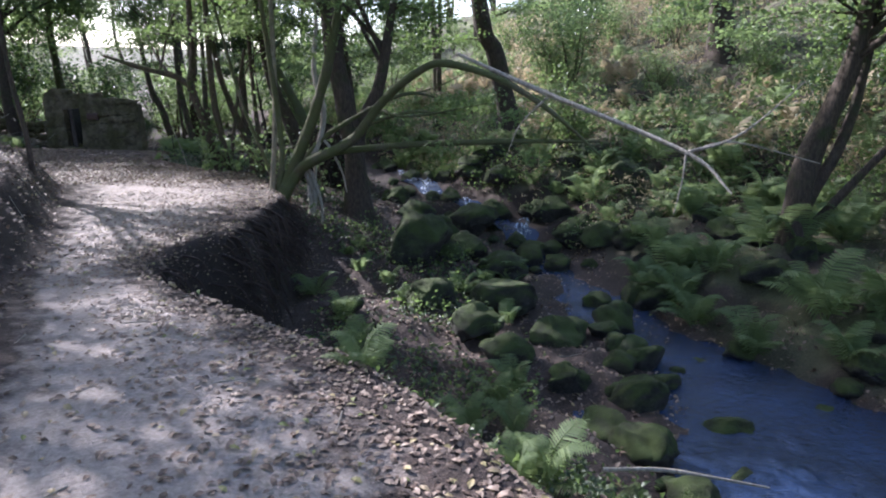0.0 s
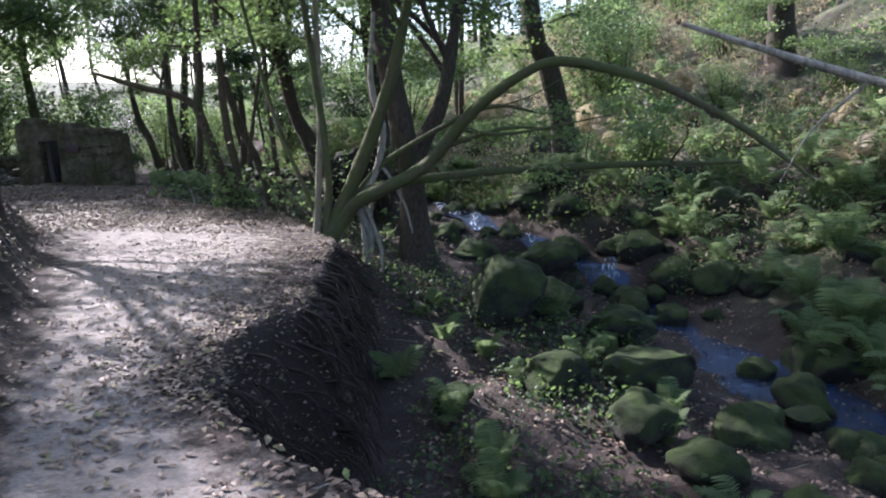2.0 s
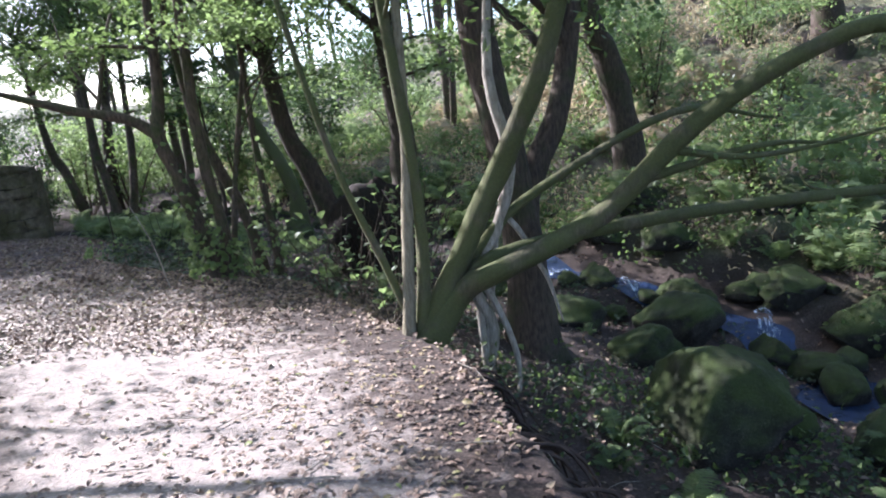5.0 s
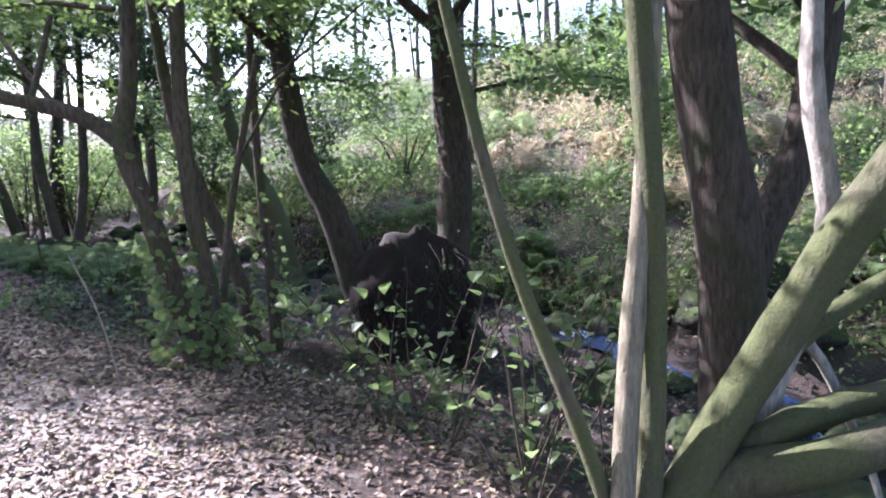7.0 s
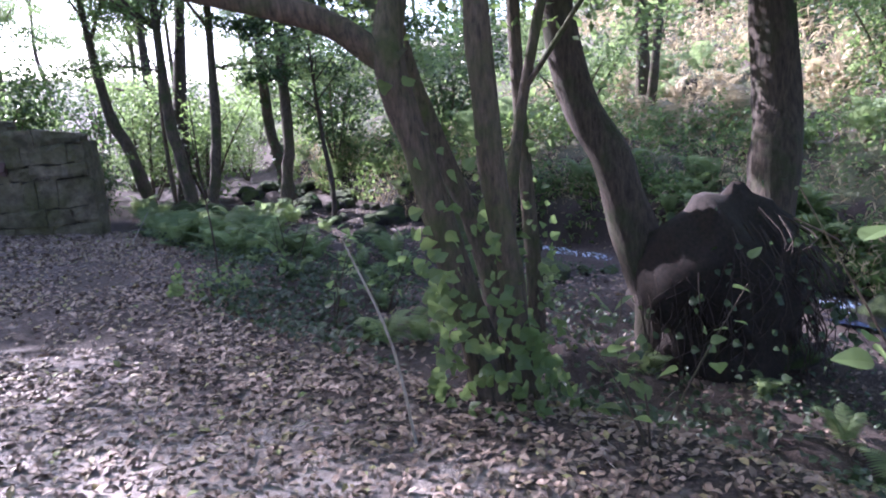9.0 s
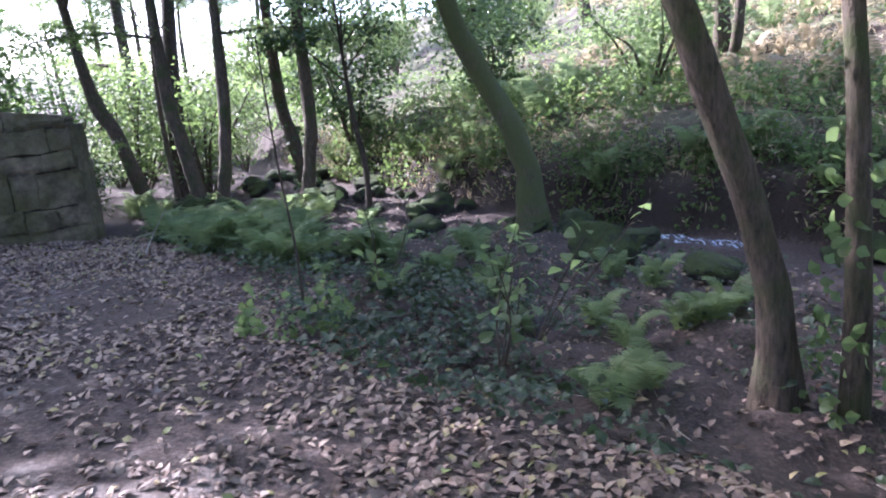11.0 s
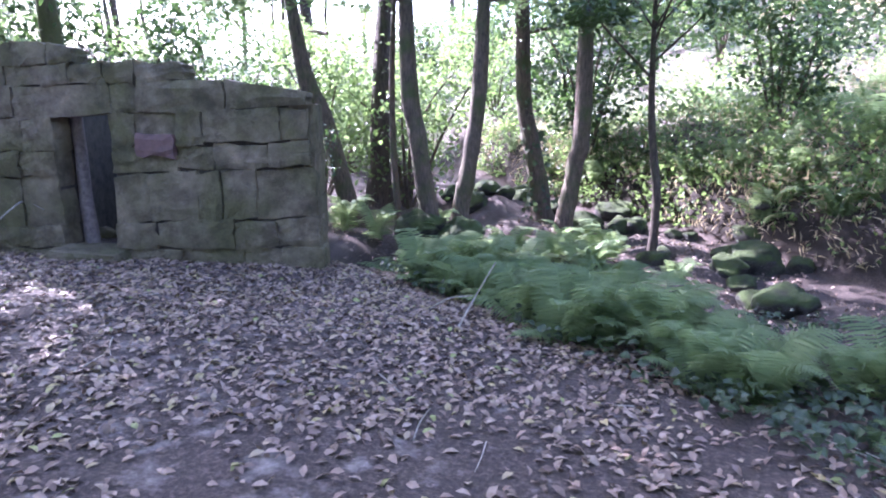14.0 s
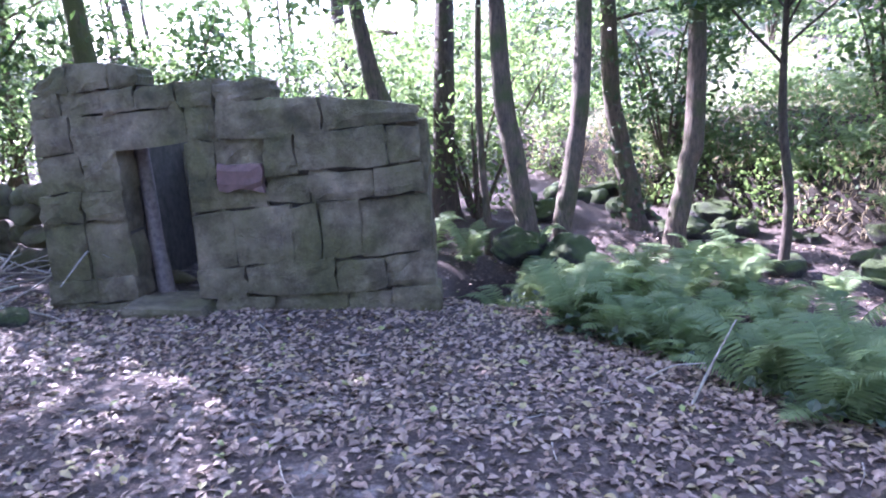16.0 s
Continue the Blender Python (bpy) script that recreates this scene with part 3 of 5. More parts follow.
# ---- boulders, falls ----
def boulder(x, y, size, stretch=(1, 1, 0.75), sink=0.3, label="mossy dark boulder in the stream bed", z=None, seed=None):
    seed = int(abs(x * 131 + y * 977)) if seed is None else seed
    v, f = rock_mesh(seed, size, stretch, size > 0.28)
    ob = new("boulder", mesh("boulder", v, f, ROCK))
    base = gz(x, y) if z is None else z
    ob.matrix_world = pose(x, y, base + size * stretch[2] * (1 - 2 * sink), 0, 0, seed % 360)
    return tagged(ob, label, "boulder", "boulders along the stream")


for x, y, s in ((-0.6, 12.6, 0.8), (0.95, 12.2, 0.55), (0.3, 13.8, 0.55), (2.9, 15.0, 0.6), (2.4, 15.9, 0.5), (3.3, 14.2, 0.5), (0.5, 15.6, 0.65), (-0.3, 14.9, 0.5), (1.1, 16.6, 0.45),
                (0.9, 10.6, 0.62), (-0.3, 10.3, 0.45), (0.4, 9.2, 0.4), (1.6, 9.4, 0.42), (3.3, 7.1, 0.36), (2.1, 6.3, 0.36), (2.3, 5.4, 0.3), (3.2, 4.9, 0.34), (3.9, 4.7, 0.3), (4.4, 5.1, 0.26),
                (2.7, 10.3, 0.4), (3.4, 11.3, 0.45), (4.0, 12.4, 0.5), (4.3, 16.5, 0.6), (3.5, 17.6, 0.55), (1.4, 17.7, 0.5), (0.6, 18.7, 0.4), (-1.4, 17.3, 0.42), (-0.9, 16.3, 0.5), (5.2, 10.4, 0.4), (1.6, 8.0, 0.3)):
    boulder(x, y, s)
for _ in range(110):
    y = float(rng.uniform(3, 34))
    x = float(np.interp(y, STREAM_Y, STREAM_X) + rng.normal(0, 1.3))
    if x > np.interp(y, RIGHT_Y, RIGHT_X) + 0.7:
        boulder(x, y, float(rng.uniform(0.12, 0.4)), (1.1, 0.9, float(rng.uniform(0.6, 0.85))))
r = np.random.default_rng(77)
for _ in range(34):
    boulder(float(r.uniform(1.4, 5.2)), float(r.uniform(4.0, 6.2)), float(r.uniform(0.07, 0.2)), (1.2, 0.9, 0.7), 0.2, "pale rounded stone at the edge of the pool")
for _ in range(46):                                   # rocks of the far bank
    y = float(r.uniform(7, 20))
    boulder(float(np.interp(y, STREAM_Y, STREAM_X) + r.uniform(0.7, 4.2)), y, float(r.uniform(0.15, 0.45)), (1.2, 0.9, 0.75), 0.3, "mossy rock on the far bank of the stream")
for x, y, s in ((-11.3, 28.8, 0.4), (-10.8, 28.6, 0.4), (-16.6, 25.8, 0.24), (-17.0, 25.9, 0.28), (-16.2, 25.9, 0.17)):
    boulder(x, y, s, (1.2, 0.9, 0.7), 0.25, "mossy fieldstone lying beside the ruin")


def cascade(line, width, label):
    pts = spline(line, 22)
    s = np.linspace(-1, 1, 7)
    side = np.array([0.86, 0.5, 0])
    V = pts[:, None, :] + side[None, None] * (s[None, :, None] * width * (0.6 + 0.6 * np.linspace(0, 1, 22))[:, None, None])
    V = V.reshape(-1, 3)
    V[:, 2] += 0.07 * vnoise(V[:, 0] * 9, V[:, 1] * 9, 3) - 0.03 * np.tile(np.abs(s), 22) ** 2
    V[:, 0] += 0.15 * vnoise(V[:, 1] * 5, V[:, 2] * 5, 5)
    k = (np.arange(21)[:, None] * 7 + np.arange(6)[None]).ravel()
    tagged(new("waterfall", mesh("waterfall", V, np.stack([k, k + 1, k + 8, k + 7], 1), FOAM)), label, "waterfall", "small falls of the stream")


cascade([(1.75, 15.7, -1.45), (1.72, 15.42, -1.5), (1.68, 15.2, -1.9), (1.62, 14.6, -2.06)], 0.24, "small white waterfall between dark boulders")
cascade([(0.35, 17.25, -1.15), (0.45, 17.0, -1.2), (0.6, 16.8, -1.45), (0.75, 16.5, -1.5)], 0.2, "thin white cascade over wet rocks")
cascade([(-0.75, 18.9, -0.85), (-0.7, 18.6, -0.88), (-0.6, 18.3, -1.05), (-0.45, 17.9, -1.1)], 0.22, "thin white cascade over wet rocks")
cascade([(-1.6, 20.8, -0.8), (-1.4, 20.2, -0.83), (-1.2, 19.6, -0.87), (-0.95, 19.1, -0.88)], 0.22, "foaming run of stream water")
cascade([(-4.1, 24.6, -0.78), (-3.8, 24.2, -0.8), (-3.4, 23.7, -0.83), (-3.1, 23.3, -0.85)], 0.16, "foaming run of stream water")


# ---- trees ----
def tree(name, label, stems, crown=None, bark=BARK, leaf=LEAF, leaf_size=0.1, limbs=6, seed=1, category="tree", group="", at=None):
    """stems: (points, radii) in metres of the world; crown: (leaves, spread, lift) at the ends of the limbs."""
    r = np.random.default_rng(seed)
    base = np.array(stems[0][0][0] if at is None else at, float)
    root = thing(name, base, label, category, group)
    ends = []
    for n, (pts, radii) in enumerate(stems):
        p = np.array(pts, float) - base
        v, f = tube(p, radii, 12 if radii[0] > 0.1 else 8, 34 if radii[0] > 0.1 else 20, 0.16, seed + n, 0.55 if n == 0 and radii[0] > 0.09 else 0.15)
        part("trunk" if n == 0 else "stem", mesh("trunk", v, f, bark), root)
        top, d = p[-1], p[-1] - p[-2]
        d = d / np.linalg.norm(d)
        if crown:
            for k in range(max(2, limbs // len(stems))):
                line = spline(p, 30)
                low = np.argmax(line[:, 2] > min(4.2, 0.6 * line[-1, 2])) / 29
                s = r.uniform(low, 1.0)
                start = line[int(s * 29)]
                yaw = r.uniform(0, 2 * np.pi)
                out = np.array([math.cos(yaw), math.sin(yaw), r.uniform(0.15, 0.8)]) + d * 0.5
                ln = r.uniform(0.7, 1.15) * crown[1]
                mid = start + out * ln * 0.5 + r.normal(0, 0.15, 3)
                end = start + out * ln + np.array([0, 0, r.uniform(-0.2, 0.35) * ln])
                rad = np.interp(s, np.linspace(0, 1, len(radii)), radii) * 0.5
                lv, lf = tube([start, mid, end], [rad, rad * 0.6, rad * 0.15], 6, 12, 0.15, seed + k)
                part("limb", mesh("limb", lv, lf, bark), root)
                for e in (0.35, 0.55, 0.75, 0.9, 1.05):
                    ends.append(start + (end - start) * e + r.normal(0, 0.3, 3) * crown[1] * 0.3)
    if crown:
        ends = np.array(ends)
        clumps = ends[r.integers(0, len(ends), max(26, crown[0] // 130))] + r.normal(0, 0.3 * crown[1] / 2, (max(26, crown[0] // 130), 3))
        c = clumps[r.integers(0, len(clumps), crown[0])] + r.normal(0, 1, (crown[0], 3)) * np.array([0.25, 0.25, 0.12]) * crown[1] / 2.2
        wx, wy, wz = (c + base).T
        inside = (wx > np.interp(wy, LEFT_Y, LEFT_X) - 0.5) & (wx < np.interp(wy, RIGHT_Y, RIGHT_X) + 0.7) & (wz < 3.2)
        v, f = simple_blades(c[~inside | (at is not None)], leaf_size, leaf_size * 0.55, r)
        part("crown", mesh("crown", v, f, leaf, False), root, "green leaves in loose clumps")
    return root


def rise(base, *steps):
    """Points of a stem: the base, then (dx, dy, dz) from it, one after the other."""
    p = [np.array(base, float)]
    for s in steps:
        p.append(p[0] + np.array(s, float))
    return [tuple(q) for q in p]


# the big trunk by the water, and the hazel clump before it
B = (-1.98, 14.2, gz(-1.98, 14.2) - 0.15)
tree("alder_tree", "large old alder trunk with moss at its foot", [(rise(B, (0.0, 0, 1.0), (-0.12, 0, 2.4), (-0.35, 0.1, 4.2), (-0.3, 0.4, 7.5)), [0.28, 0.235, 0.225, 0.19, 0.12]),
     (rise(B, (0.1, 0.1, 1.9), (0.55, 0.2, 2.9), (0.95, 0.3, 4.6)), [0.16, 0.14, 0.13, 0.08])], (24000, 4.4, 0), BARK_DARK, LEAF, 0.13, 10, 5)
H = (-3.34, 12.92, gz(-3.34, 12.92) - 0.08)
tree("hazel_clump", "mossy multi-stemmed hazel with arching boughs over the stream", [
    (rise(H, (0.4, 0.0, 0.5), (0.76, -0.3, 0.75), (1.6, -0.5, 1.15), (2.25, -0.9, 1.85), (2.9, -1.35, 2.3), (3.4, -1.7, 2.42), (4.3, -2.3, 2.1), (5.0, -2.9, 1.6), (5.6, -3.4, 1.0)), [0.12, 0.11, 0.1, 0.09, 0.08, 0.07, 0.06, 0.05, 0.035, 0.012]),
    (rise(H, (0.45, 0.1, 0.5), (0.85, -0.05, 0.85), (2.5, 0.0, 0.98), (4.3, -0.1, 1.0), (6.2, -0.5, 0.98)), [0.1, 0.085, 0.075, 0.062, 0.05, 0.02]),
    (rise(H, (0.3, 0.05, 0.6), (0.8, -0.1, 1.55), (1.0, -0.25, 2.0), (1.25, -0.45, 2.6), (1.7, -0.7, 4.2)), [0.12, 0.11, 0.1, 0.095, 0.085, 0.05]),
    (rise(H, (0.1, 0.1, 1.0), (0.05, 0.1, 2.2), (-0.15, 0.2, 4.5)), [0.07, 0.06, 0.055, 0.04]),
    (rise(H, (-0.25, 0.1, 0.8), (-0.65, 0.2, 2.0), (-1.1, 0.3, 4.2)), [0.04, 0.036, 0.032, 0.02]),
    (rise(H, (0.75, 0.15, 1.0), (1.5, 0.1, 1.5), (2.6, 0.0, 1.95), (3.4, -0.2, 1.8)), [0.065, 0.055, 0.045, 0.035, 0.015]),
], (3000, 1.5, 0), BARK_MOSS, LEAF_BRIGHT, 0.09, 12, 8)
P = (-3.47, 12.9, gz(-3.47, 12.9) - 0.1)
tree("hazel_tree", "straight pale hazel with smooth bark", [(rise(P, (0.1, 0.1, 1.0), (0.2, 0.15, 2.2), (0.3, 0.2, 5.5)), [0.058, 0.052, 0.048, 0.03])], (2600, 1.6, 0), BARK_PALE, LEAF_BRIGHT, 0.09, 6, 12)
T = (-2.74, 13.02, gz(-2.74, 13.02) - 0.05)
tree("dead_branch", "twisted pale dead stem leaning on a mossy bough", [(rise(T, (0.1, 0, 0.5), (-0.05, 0, 0.95), (0.25, 0.05, 1.5), (0.38, 0, 2.1), (0.25, 0, 2.8), (0.35, 0.1, 3.8)), [0.045, 0.05, 0.06, 0.055, 0.06, 0.055, 0.03]),
     (rise(T, (0.0, 0, 0.95), (0.25, -0.2, 0.3), (0.2, -0.25, -0.4)), [0.04, 0.035, 0.03, 0.02]),
     (rise(T, (0.25, 0.05, 1.5), (0.62, 0.0, 1.0), (0.75, -0.1, 0.5)), [0.035, 0.028, 0.012])], None, DEAD, seed=14, category="dead branch")

# the ivy-clad twin tree
V = (-5.86, 17.05, gz(-5.86, 17.05) - 0.1)
ivy_tree = tree("ivy_tree", "twin-stemmed alder with ivy round its foot", [
    (rise(V, (-0.2, 0, 0.7), (-0.45, 0.0, 1.7), (-0.6, 0.0, 2.3), (-0.5, 0.1, 3.2), (-0.35, 0.1, 7)), [0.125, 0.1, 0.095, 0.095, 0.08, 0.04]),
    (rise((V[0] + 0.12, V[1] - 0.02, V[2]), (-0.05, 0, 0.9), (-0.17, 0, 2.0), (-0.18, 0.1, 3.4), (-0.1, 0.2, 7.4)), [0.105, 0.085, 0.078, 0.072, 0.04]),
    (rise((V[0] - 0.55, V[1], V[2] + 2.25), (-0.45, 0.05, 0.3), (-1.2, 0.1, 0.5), (-2.2, 0.1, 0.85)), [0.085, 0.075, 0.065, 0.03]),
    (rise((V[0] + 0.05, V[1] + 0.3, V[2]), (0.2, 0.4, 1.6), (0.55, 0.5, 3.2)), [0.05, 0.045, 0.035])], (9000, 2.8, 0), BARK, LEAF, 0.1, 10, 17)

C = (-3.98, 18.85, gz(-3.98, 18.85) - 0.15)
tree("leaning_tree", "dark leaning tree with mossy bark on a rooty mound", [(rise(C, (-0.1, 0, 0.6), (-0.34, 0.0, 1.4), (-0.57, 0, 2.1), (-0.94, 0.1, 3.1), (-1.32, 0.2, 6.5)), [0.27, 0.22, 0.21, 0.17, 0.16, 0.07])], (9000, 2.8, 0), BARK_DARK, LEAF, 0.1, 8, 21)
D = (-2.95, 19.05, gz(-2.95, 19.05) - 0.15)
tree("streamside_tree", "dark upright tree at the edge of the stream", [(rise(D, (-0.02, 0, 0.9), (0.05, 0.0, 2.0), (0.06, 0.1, 3.2), (-0.3, 0.2, 7.5)), [0.34, 0.27, 0.23, 0.21, 0.08])], (15000, 3.7, 0), BARK_DARK, LEAF, 0.12, 9, 23)
E_ = (-5.62, 18.9, gz(-5.62, 18.9) - 0.1)
tree("alder_tree", "slender mossy alder pair with ivy, bending towards the path", [
    (rise(E_, (-0.03, 0, 0.7), (-0.2, 0, 1.4), (-0.5, 0, 2.2), (-0.8, 0.1, 3.4), (-1.1, 0.2, 6.5)), [0.12, 0.1, 0.09, 0.085, 0.075, 0.035]),
    (rise((E_[0] + 0.34, E_[1] - 0.22, E_[2]), (-0.02, 0, 0.9), (-0.08, 0, 2.0), (-0.12, 0.1, 3.4), (-0.1, 0.2, 6.5)), [0.085, 0.07, 0.06, 0.055, 0.03])], (6000, 2.4, 0), BARK, LEAF_BRIGHT, 0.1, 8, 25)
M_ = (-5.45, 25.6, gz(-5.45, 25.6) - 0.1)
tree("leaning_alder", "mossy alder leaning over the fern bank", [(rise(M_, (0.02, 0, 0.9), (-0.2, 0, 1.7), (-0.65, 0.1, 2.7), (-1.1, 0.1, 3.9), (-1.4, 0.2, 7.0)), [0.27, 0.22, 0.18, 0.17, 0.15, 0.07])], (9000, 2.6, 0), BARK_MOSS, LEAF_DARK, 0.12, 9, 27)
for n, (x, y, tops, rad) in enumerate((
        (-12.5, 30.1, ((-0.2, 0, 0.7), (-0.5, 0, 1.9), (-0.85, 0, 2.9), (-1.3, 0.2, 6.5)), 0.15),
        (-11.2, 28.9, ((-0.05, 0, 0.6), (-0.2, 0, 1.6), (-0.33, 0, 2.7), (-0.4, 0.2, 7)), 0.14),
        (-10.85, 28.95, ((0.1, 0, 0.7), (0.25, 0, 1.6), (0.36, 0, 2.7), (0.5, 0.2, 7)), 0.13),
        (-9.25, 31.0, ((-0.1, 0, 0.6), (-0.3, 0, 1.6), (-0.45, 0, 2.8), (-0.5, 0.2, 7.5)), 0.17),
        (-9.2, 29.3, ((0.03, 0, 0.6), (0.17, 0, 1.4), (0.26, 0, 2.5), (0.2, 0.2, 7)), 0.15),
        (-11.75, 29.3, ((0, 0, 0.6), (-0.05, 0, 1.5), (-0.04, 0, 2.8), (0.1, 0.1, 5.5)), 0.055),
        (1.8, 20.0, ((-0.1, 0, 1.2), (-0.4, 0, 2.8), (-0.8, 0, 3.8), (-1.2, 0.3, 8)), 0.3),
        (9.6, 24.5, ((-0.05, 0, 1.2), (-0.2, 0, 3), (-0.4, 0, 4.2), (-0.6, 0.2, 9)), 0.42),
)):
    b = (x, y, gz(x, y) - 0.12)
    tree("alder_tree", "slim alder trunk in the wood behind the ruin" if n < 6 else "dark trunk across the stream", [(rise(b, *tops), [rad * 1.15, rad, rad * 0.9, rad * 0.85, rad * 0.4])], (7000, 2.6, 0), BARK if n < 6 else BARK_DARK, LEAF_BRIGHT if n in (1, 3) else LEAF, 0.1, 7, 31 + n, group="trees of the wood")
X = (6.1, 11.6, gz(6.1, 11.6) - 0.1)
tree("streamside_tree", "dark multi-stemmed tree leaning over the pool", [
    (rise(X, (0.05, 0, 0.9), (0.2, 0, 1.8), (0.75, 0, 3.3), (1.2, 0.2, 5.5)), [0.27, 0.22, 0.19, 0.15, 0.06]),
    (rise(X, (0.25, 0, 1.0), (0.75, 0, 2.1), (1.1, 0.1, 3.6), (1.2, 0, 5.5)), [0.13, 0.11, 0.09, 0.07, 0.03]),
    (rise(X, (0.5, -0.1, 0.8), (1.2, -0.2, 1.7), (1.9, -0.3, 2.6), (2.6, 0, 4.4)), [0.1, 0.085, 0.07, 0.06, 0.03])], (22000, 4.2, 0), BARK_DARK, LEAF, 0.13, 12, 41)
S = (-7.02, 11.1, gz(-7.02, 11.1) - 0.05)
tree("sapling", "slim dark sapling on the path's raised edge", [(rise(S, (-0.02, 0, 0.8), (-0.12, 0, 2.0), (-0.1, 0, 4.5)), [0.045, 0.04, 0.036, 0.02])], (1800, 1.5, 0), BARK_DARK, LEAF, 0.09, 5, 43, "sapling")

# bare boughs that reach over the water
def bough(label, stems, material=DEAD, seed=1):
    return tree("bare_branch", label, stems, None, material, seed=seed, category="branch")


bough("thin bare branches hanging over the pool", [
    ([(2.6, 5.7, 0.62), (2.32, 6.1, 0.95), (1.2, 7.1, 1.5), (0.25, 7.8, 1.98)], [0.008, 0.02, 0.028, 0.02]),
    ([(2.32, 6.1, 0.95), (2.75, 6.0, 1.1), (3.25, 5.9, 1.55)], [0.014, 0.011, 0.005]),
    ([(2.32, 6.1, 0.95), (2.8, 6.2, 1.02), (3.6, 6.2, 0.8)], [0.011, 0.008, 0.004]),
    ([(2.32, 6.1, 0.95), (2.28, 6.05, 0.7), (2.2, 6.0, 0.4)], [0.01, 0.008, 0.004]),
    ([(1.2, 7.1, 1.5), (0.9, 7.2, 1.2), (0.75, 7.3, 0.85)], [0.012, 0.008, 0.003])], DEAD, 61)
bough("fallen pale stick lying across the stream stones", [([(1.35, 4.9, -1.55), (2.0, 5.1, -1.7), (2.9, 5.2, -1.95)], [0.02, 0.018, 0.01])], DEAD, 62)
bough("thin forked stick at the edge of the ferns", [([(-10.78, 23.9, -0.18), (-10.65, 23.95, 0.05), (-10.5, 24.0, 0.3)], [0.008, 0.008, 0.005]), ([(-11.0, 24.1, -0.1), (-10.85, 24.05, 0.0), (-10.68, 23.98, 0.04)], [0.006, 0.006, 0.004])], DEAD, 63)
bough("pale leafless shoot leaning by the ivy tree", [([(-6.45, 16.3, gz(-6.45, 16.3) - 0.05), (-6.55, 16.2, 0.45), (-6.75, 16.2, 1.0)], [0.009, 0.008, 0.004])], DEAD, 64)
Q = (-8.55, 20.5, gz(-8.55, 20.5) - 0.05)
tree("sapling", "thin dark sapling among the ivy at the path's edge", [(rise(Q, (0.0, 0, 0.6), (-0.05, 0, 1.3), (-0.08, 0, 2.2)), [0.012, 0.011, 0.009, 0.005])], (160, 0.6, 0), BARK_DARK, LEAF_DARK, 0.1, 5, 45, "sapling")


# archetypes of the wood all round, copied
def wood_tree(seed, high, leaf, bark):
    r = np.random.default_rng(seed)
    st = [(rise((0, 0, -0.2), (r.normal(0, 0.1), r.normal(0, 0.1), high * 0.2), (r.normal(0, 0.3), r.normal(0, 0.3), high * 0.5), (r.normal(0, 0.5), r.normal(0, 0.5), high)), [0.2, 0.16, 0.12, 0.04])]
    if seed % 2:
        st.append((rise((0.1, 0, 0), (r.normal(0.3, 0.1), r.normal(0, 0.2), high * 0.25), (r.normal(0.7, 0.3), r.normal(0, 0.4), high * 0.8)), [0.12, 0.1, 0.04]))
    return tree("alder_tree", "mossy woodland tree with a leafy crown", st, (7500, high * 0.36, 0), bark, leaf, 0.16, 6, seed, group="trees of the wood", at=(0, 0, 0))


def shrub(seed, leaf, count, high, spread, size, name="shrub", label="leafy green shrub of the undergrowth"):
    r = np.random.default_rng(seed)
    root = thing(name, (0, 0, 0), label, "shrub", "undergrowth shrubs")
    cl = []
    for k in range(7):
        a = r.uniform(0, 2 * np.pi)
        e = np.array([math.cos(a) * spread * r.uniform(0.3, 1), math.sin(a) * spread * r.uniform(0.3, 1), high * r.uniform(0.6, 1.05)])
        m = e * 0.5 + np.array([0, 0, high * 0.1]) + r.normal(0, 0.08, 3)
        v, f = tube([(0, 0, -0.1), m, e], [0.03, 0.02, 0.006], 5, 10, 0.1, k)
        part("stem", mesh("stem", v, f, BARK), root)
        for s in (0.35, 0.55, 0.7, 0.85, 1.0):
            cl.append(e * s + np.array([0, 0, 0.1 * high * s]) + r.normal(0, 0.1, 3) * spread)
    cl = np.array(cl)
    c = cl[r.integers(0, len(cl), count)] + r.normal(0, 1, (count, 3)) * np.array([0.22, 0.22, 0.12]) * spread
    c[:, 2] = np.abs(c[:, 2])
    v, f = simple_blades(c, size, size * 0.55, r)
    part("foliage", mesh("foliage", v, f, leaf, False), root)
    return root


def place(ob, x, y, size=1.0, turn=0.0, sink=0.05, tilt=0.0):
    return pose(x, y, gz(x, y) - sink, tilt, 0, turn) @ Matrix.Scale(size, 4)


def scatter(kinds, spots):
    """The first of each kind stands at its first spot; the others are copies."""
    used = set()
    for n, (x, y, size, turn) in enumerate(spots):
        k = n % len(kinds)
        m = pose(x, y, gz(x, y) - 0.05, 0, 0, turn)
        ob = kinds[k]
        if k not in used:
            used.add(k)
        else:
            ob = copy_thing(ob, m)
        ob.matrix_world = m @ Matrix.Scale(size, 4)


def clear_of_walk(x, y, margin):
    return x < np.interp(y, LEFT_Y, LEFT_X) - margin or x > np.interp(y, STREAM_Y, STREAM_X) + margin


def wood_spots(count, r, box, margin, gap, size, keep=None):
    out = []
    tries = 0
    while len(out) < count and tries < count * 60:
        tries += 1
        x, y = float(r.uniform(box[0], box[1])), float(r.uniform(box[2], box[3]))
        if not clear_of_walk(x, y, margin) and not y > 32:
            continue
        if -20 < x < -9.5 and 22 < y < 31.5 or (keep and not keep(x, y)):
            continue
        if any((x - a) ** 2 + (y - b) ** 2 < gap * gap for a, b, *_ in out):
            continue
        out.append((x, y, float(r.uniform(*size)), float(r.uniform(0, 360))))
    return out


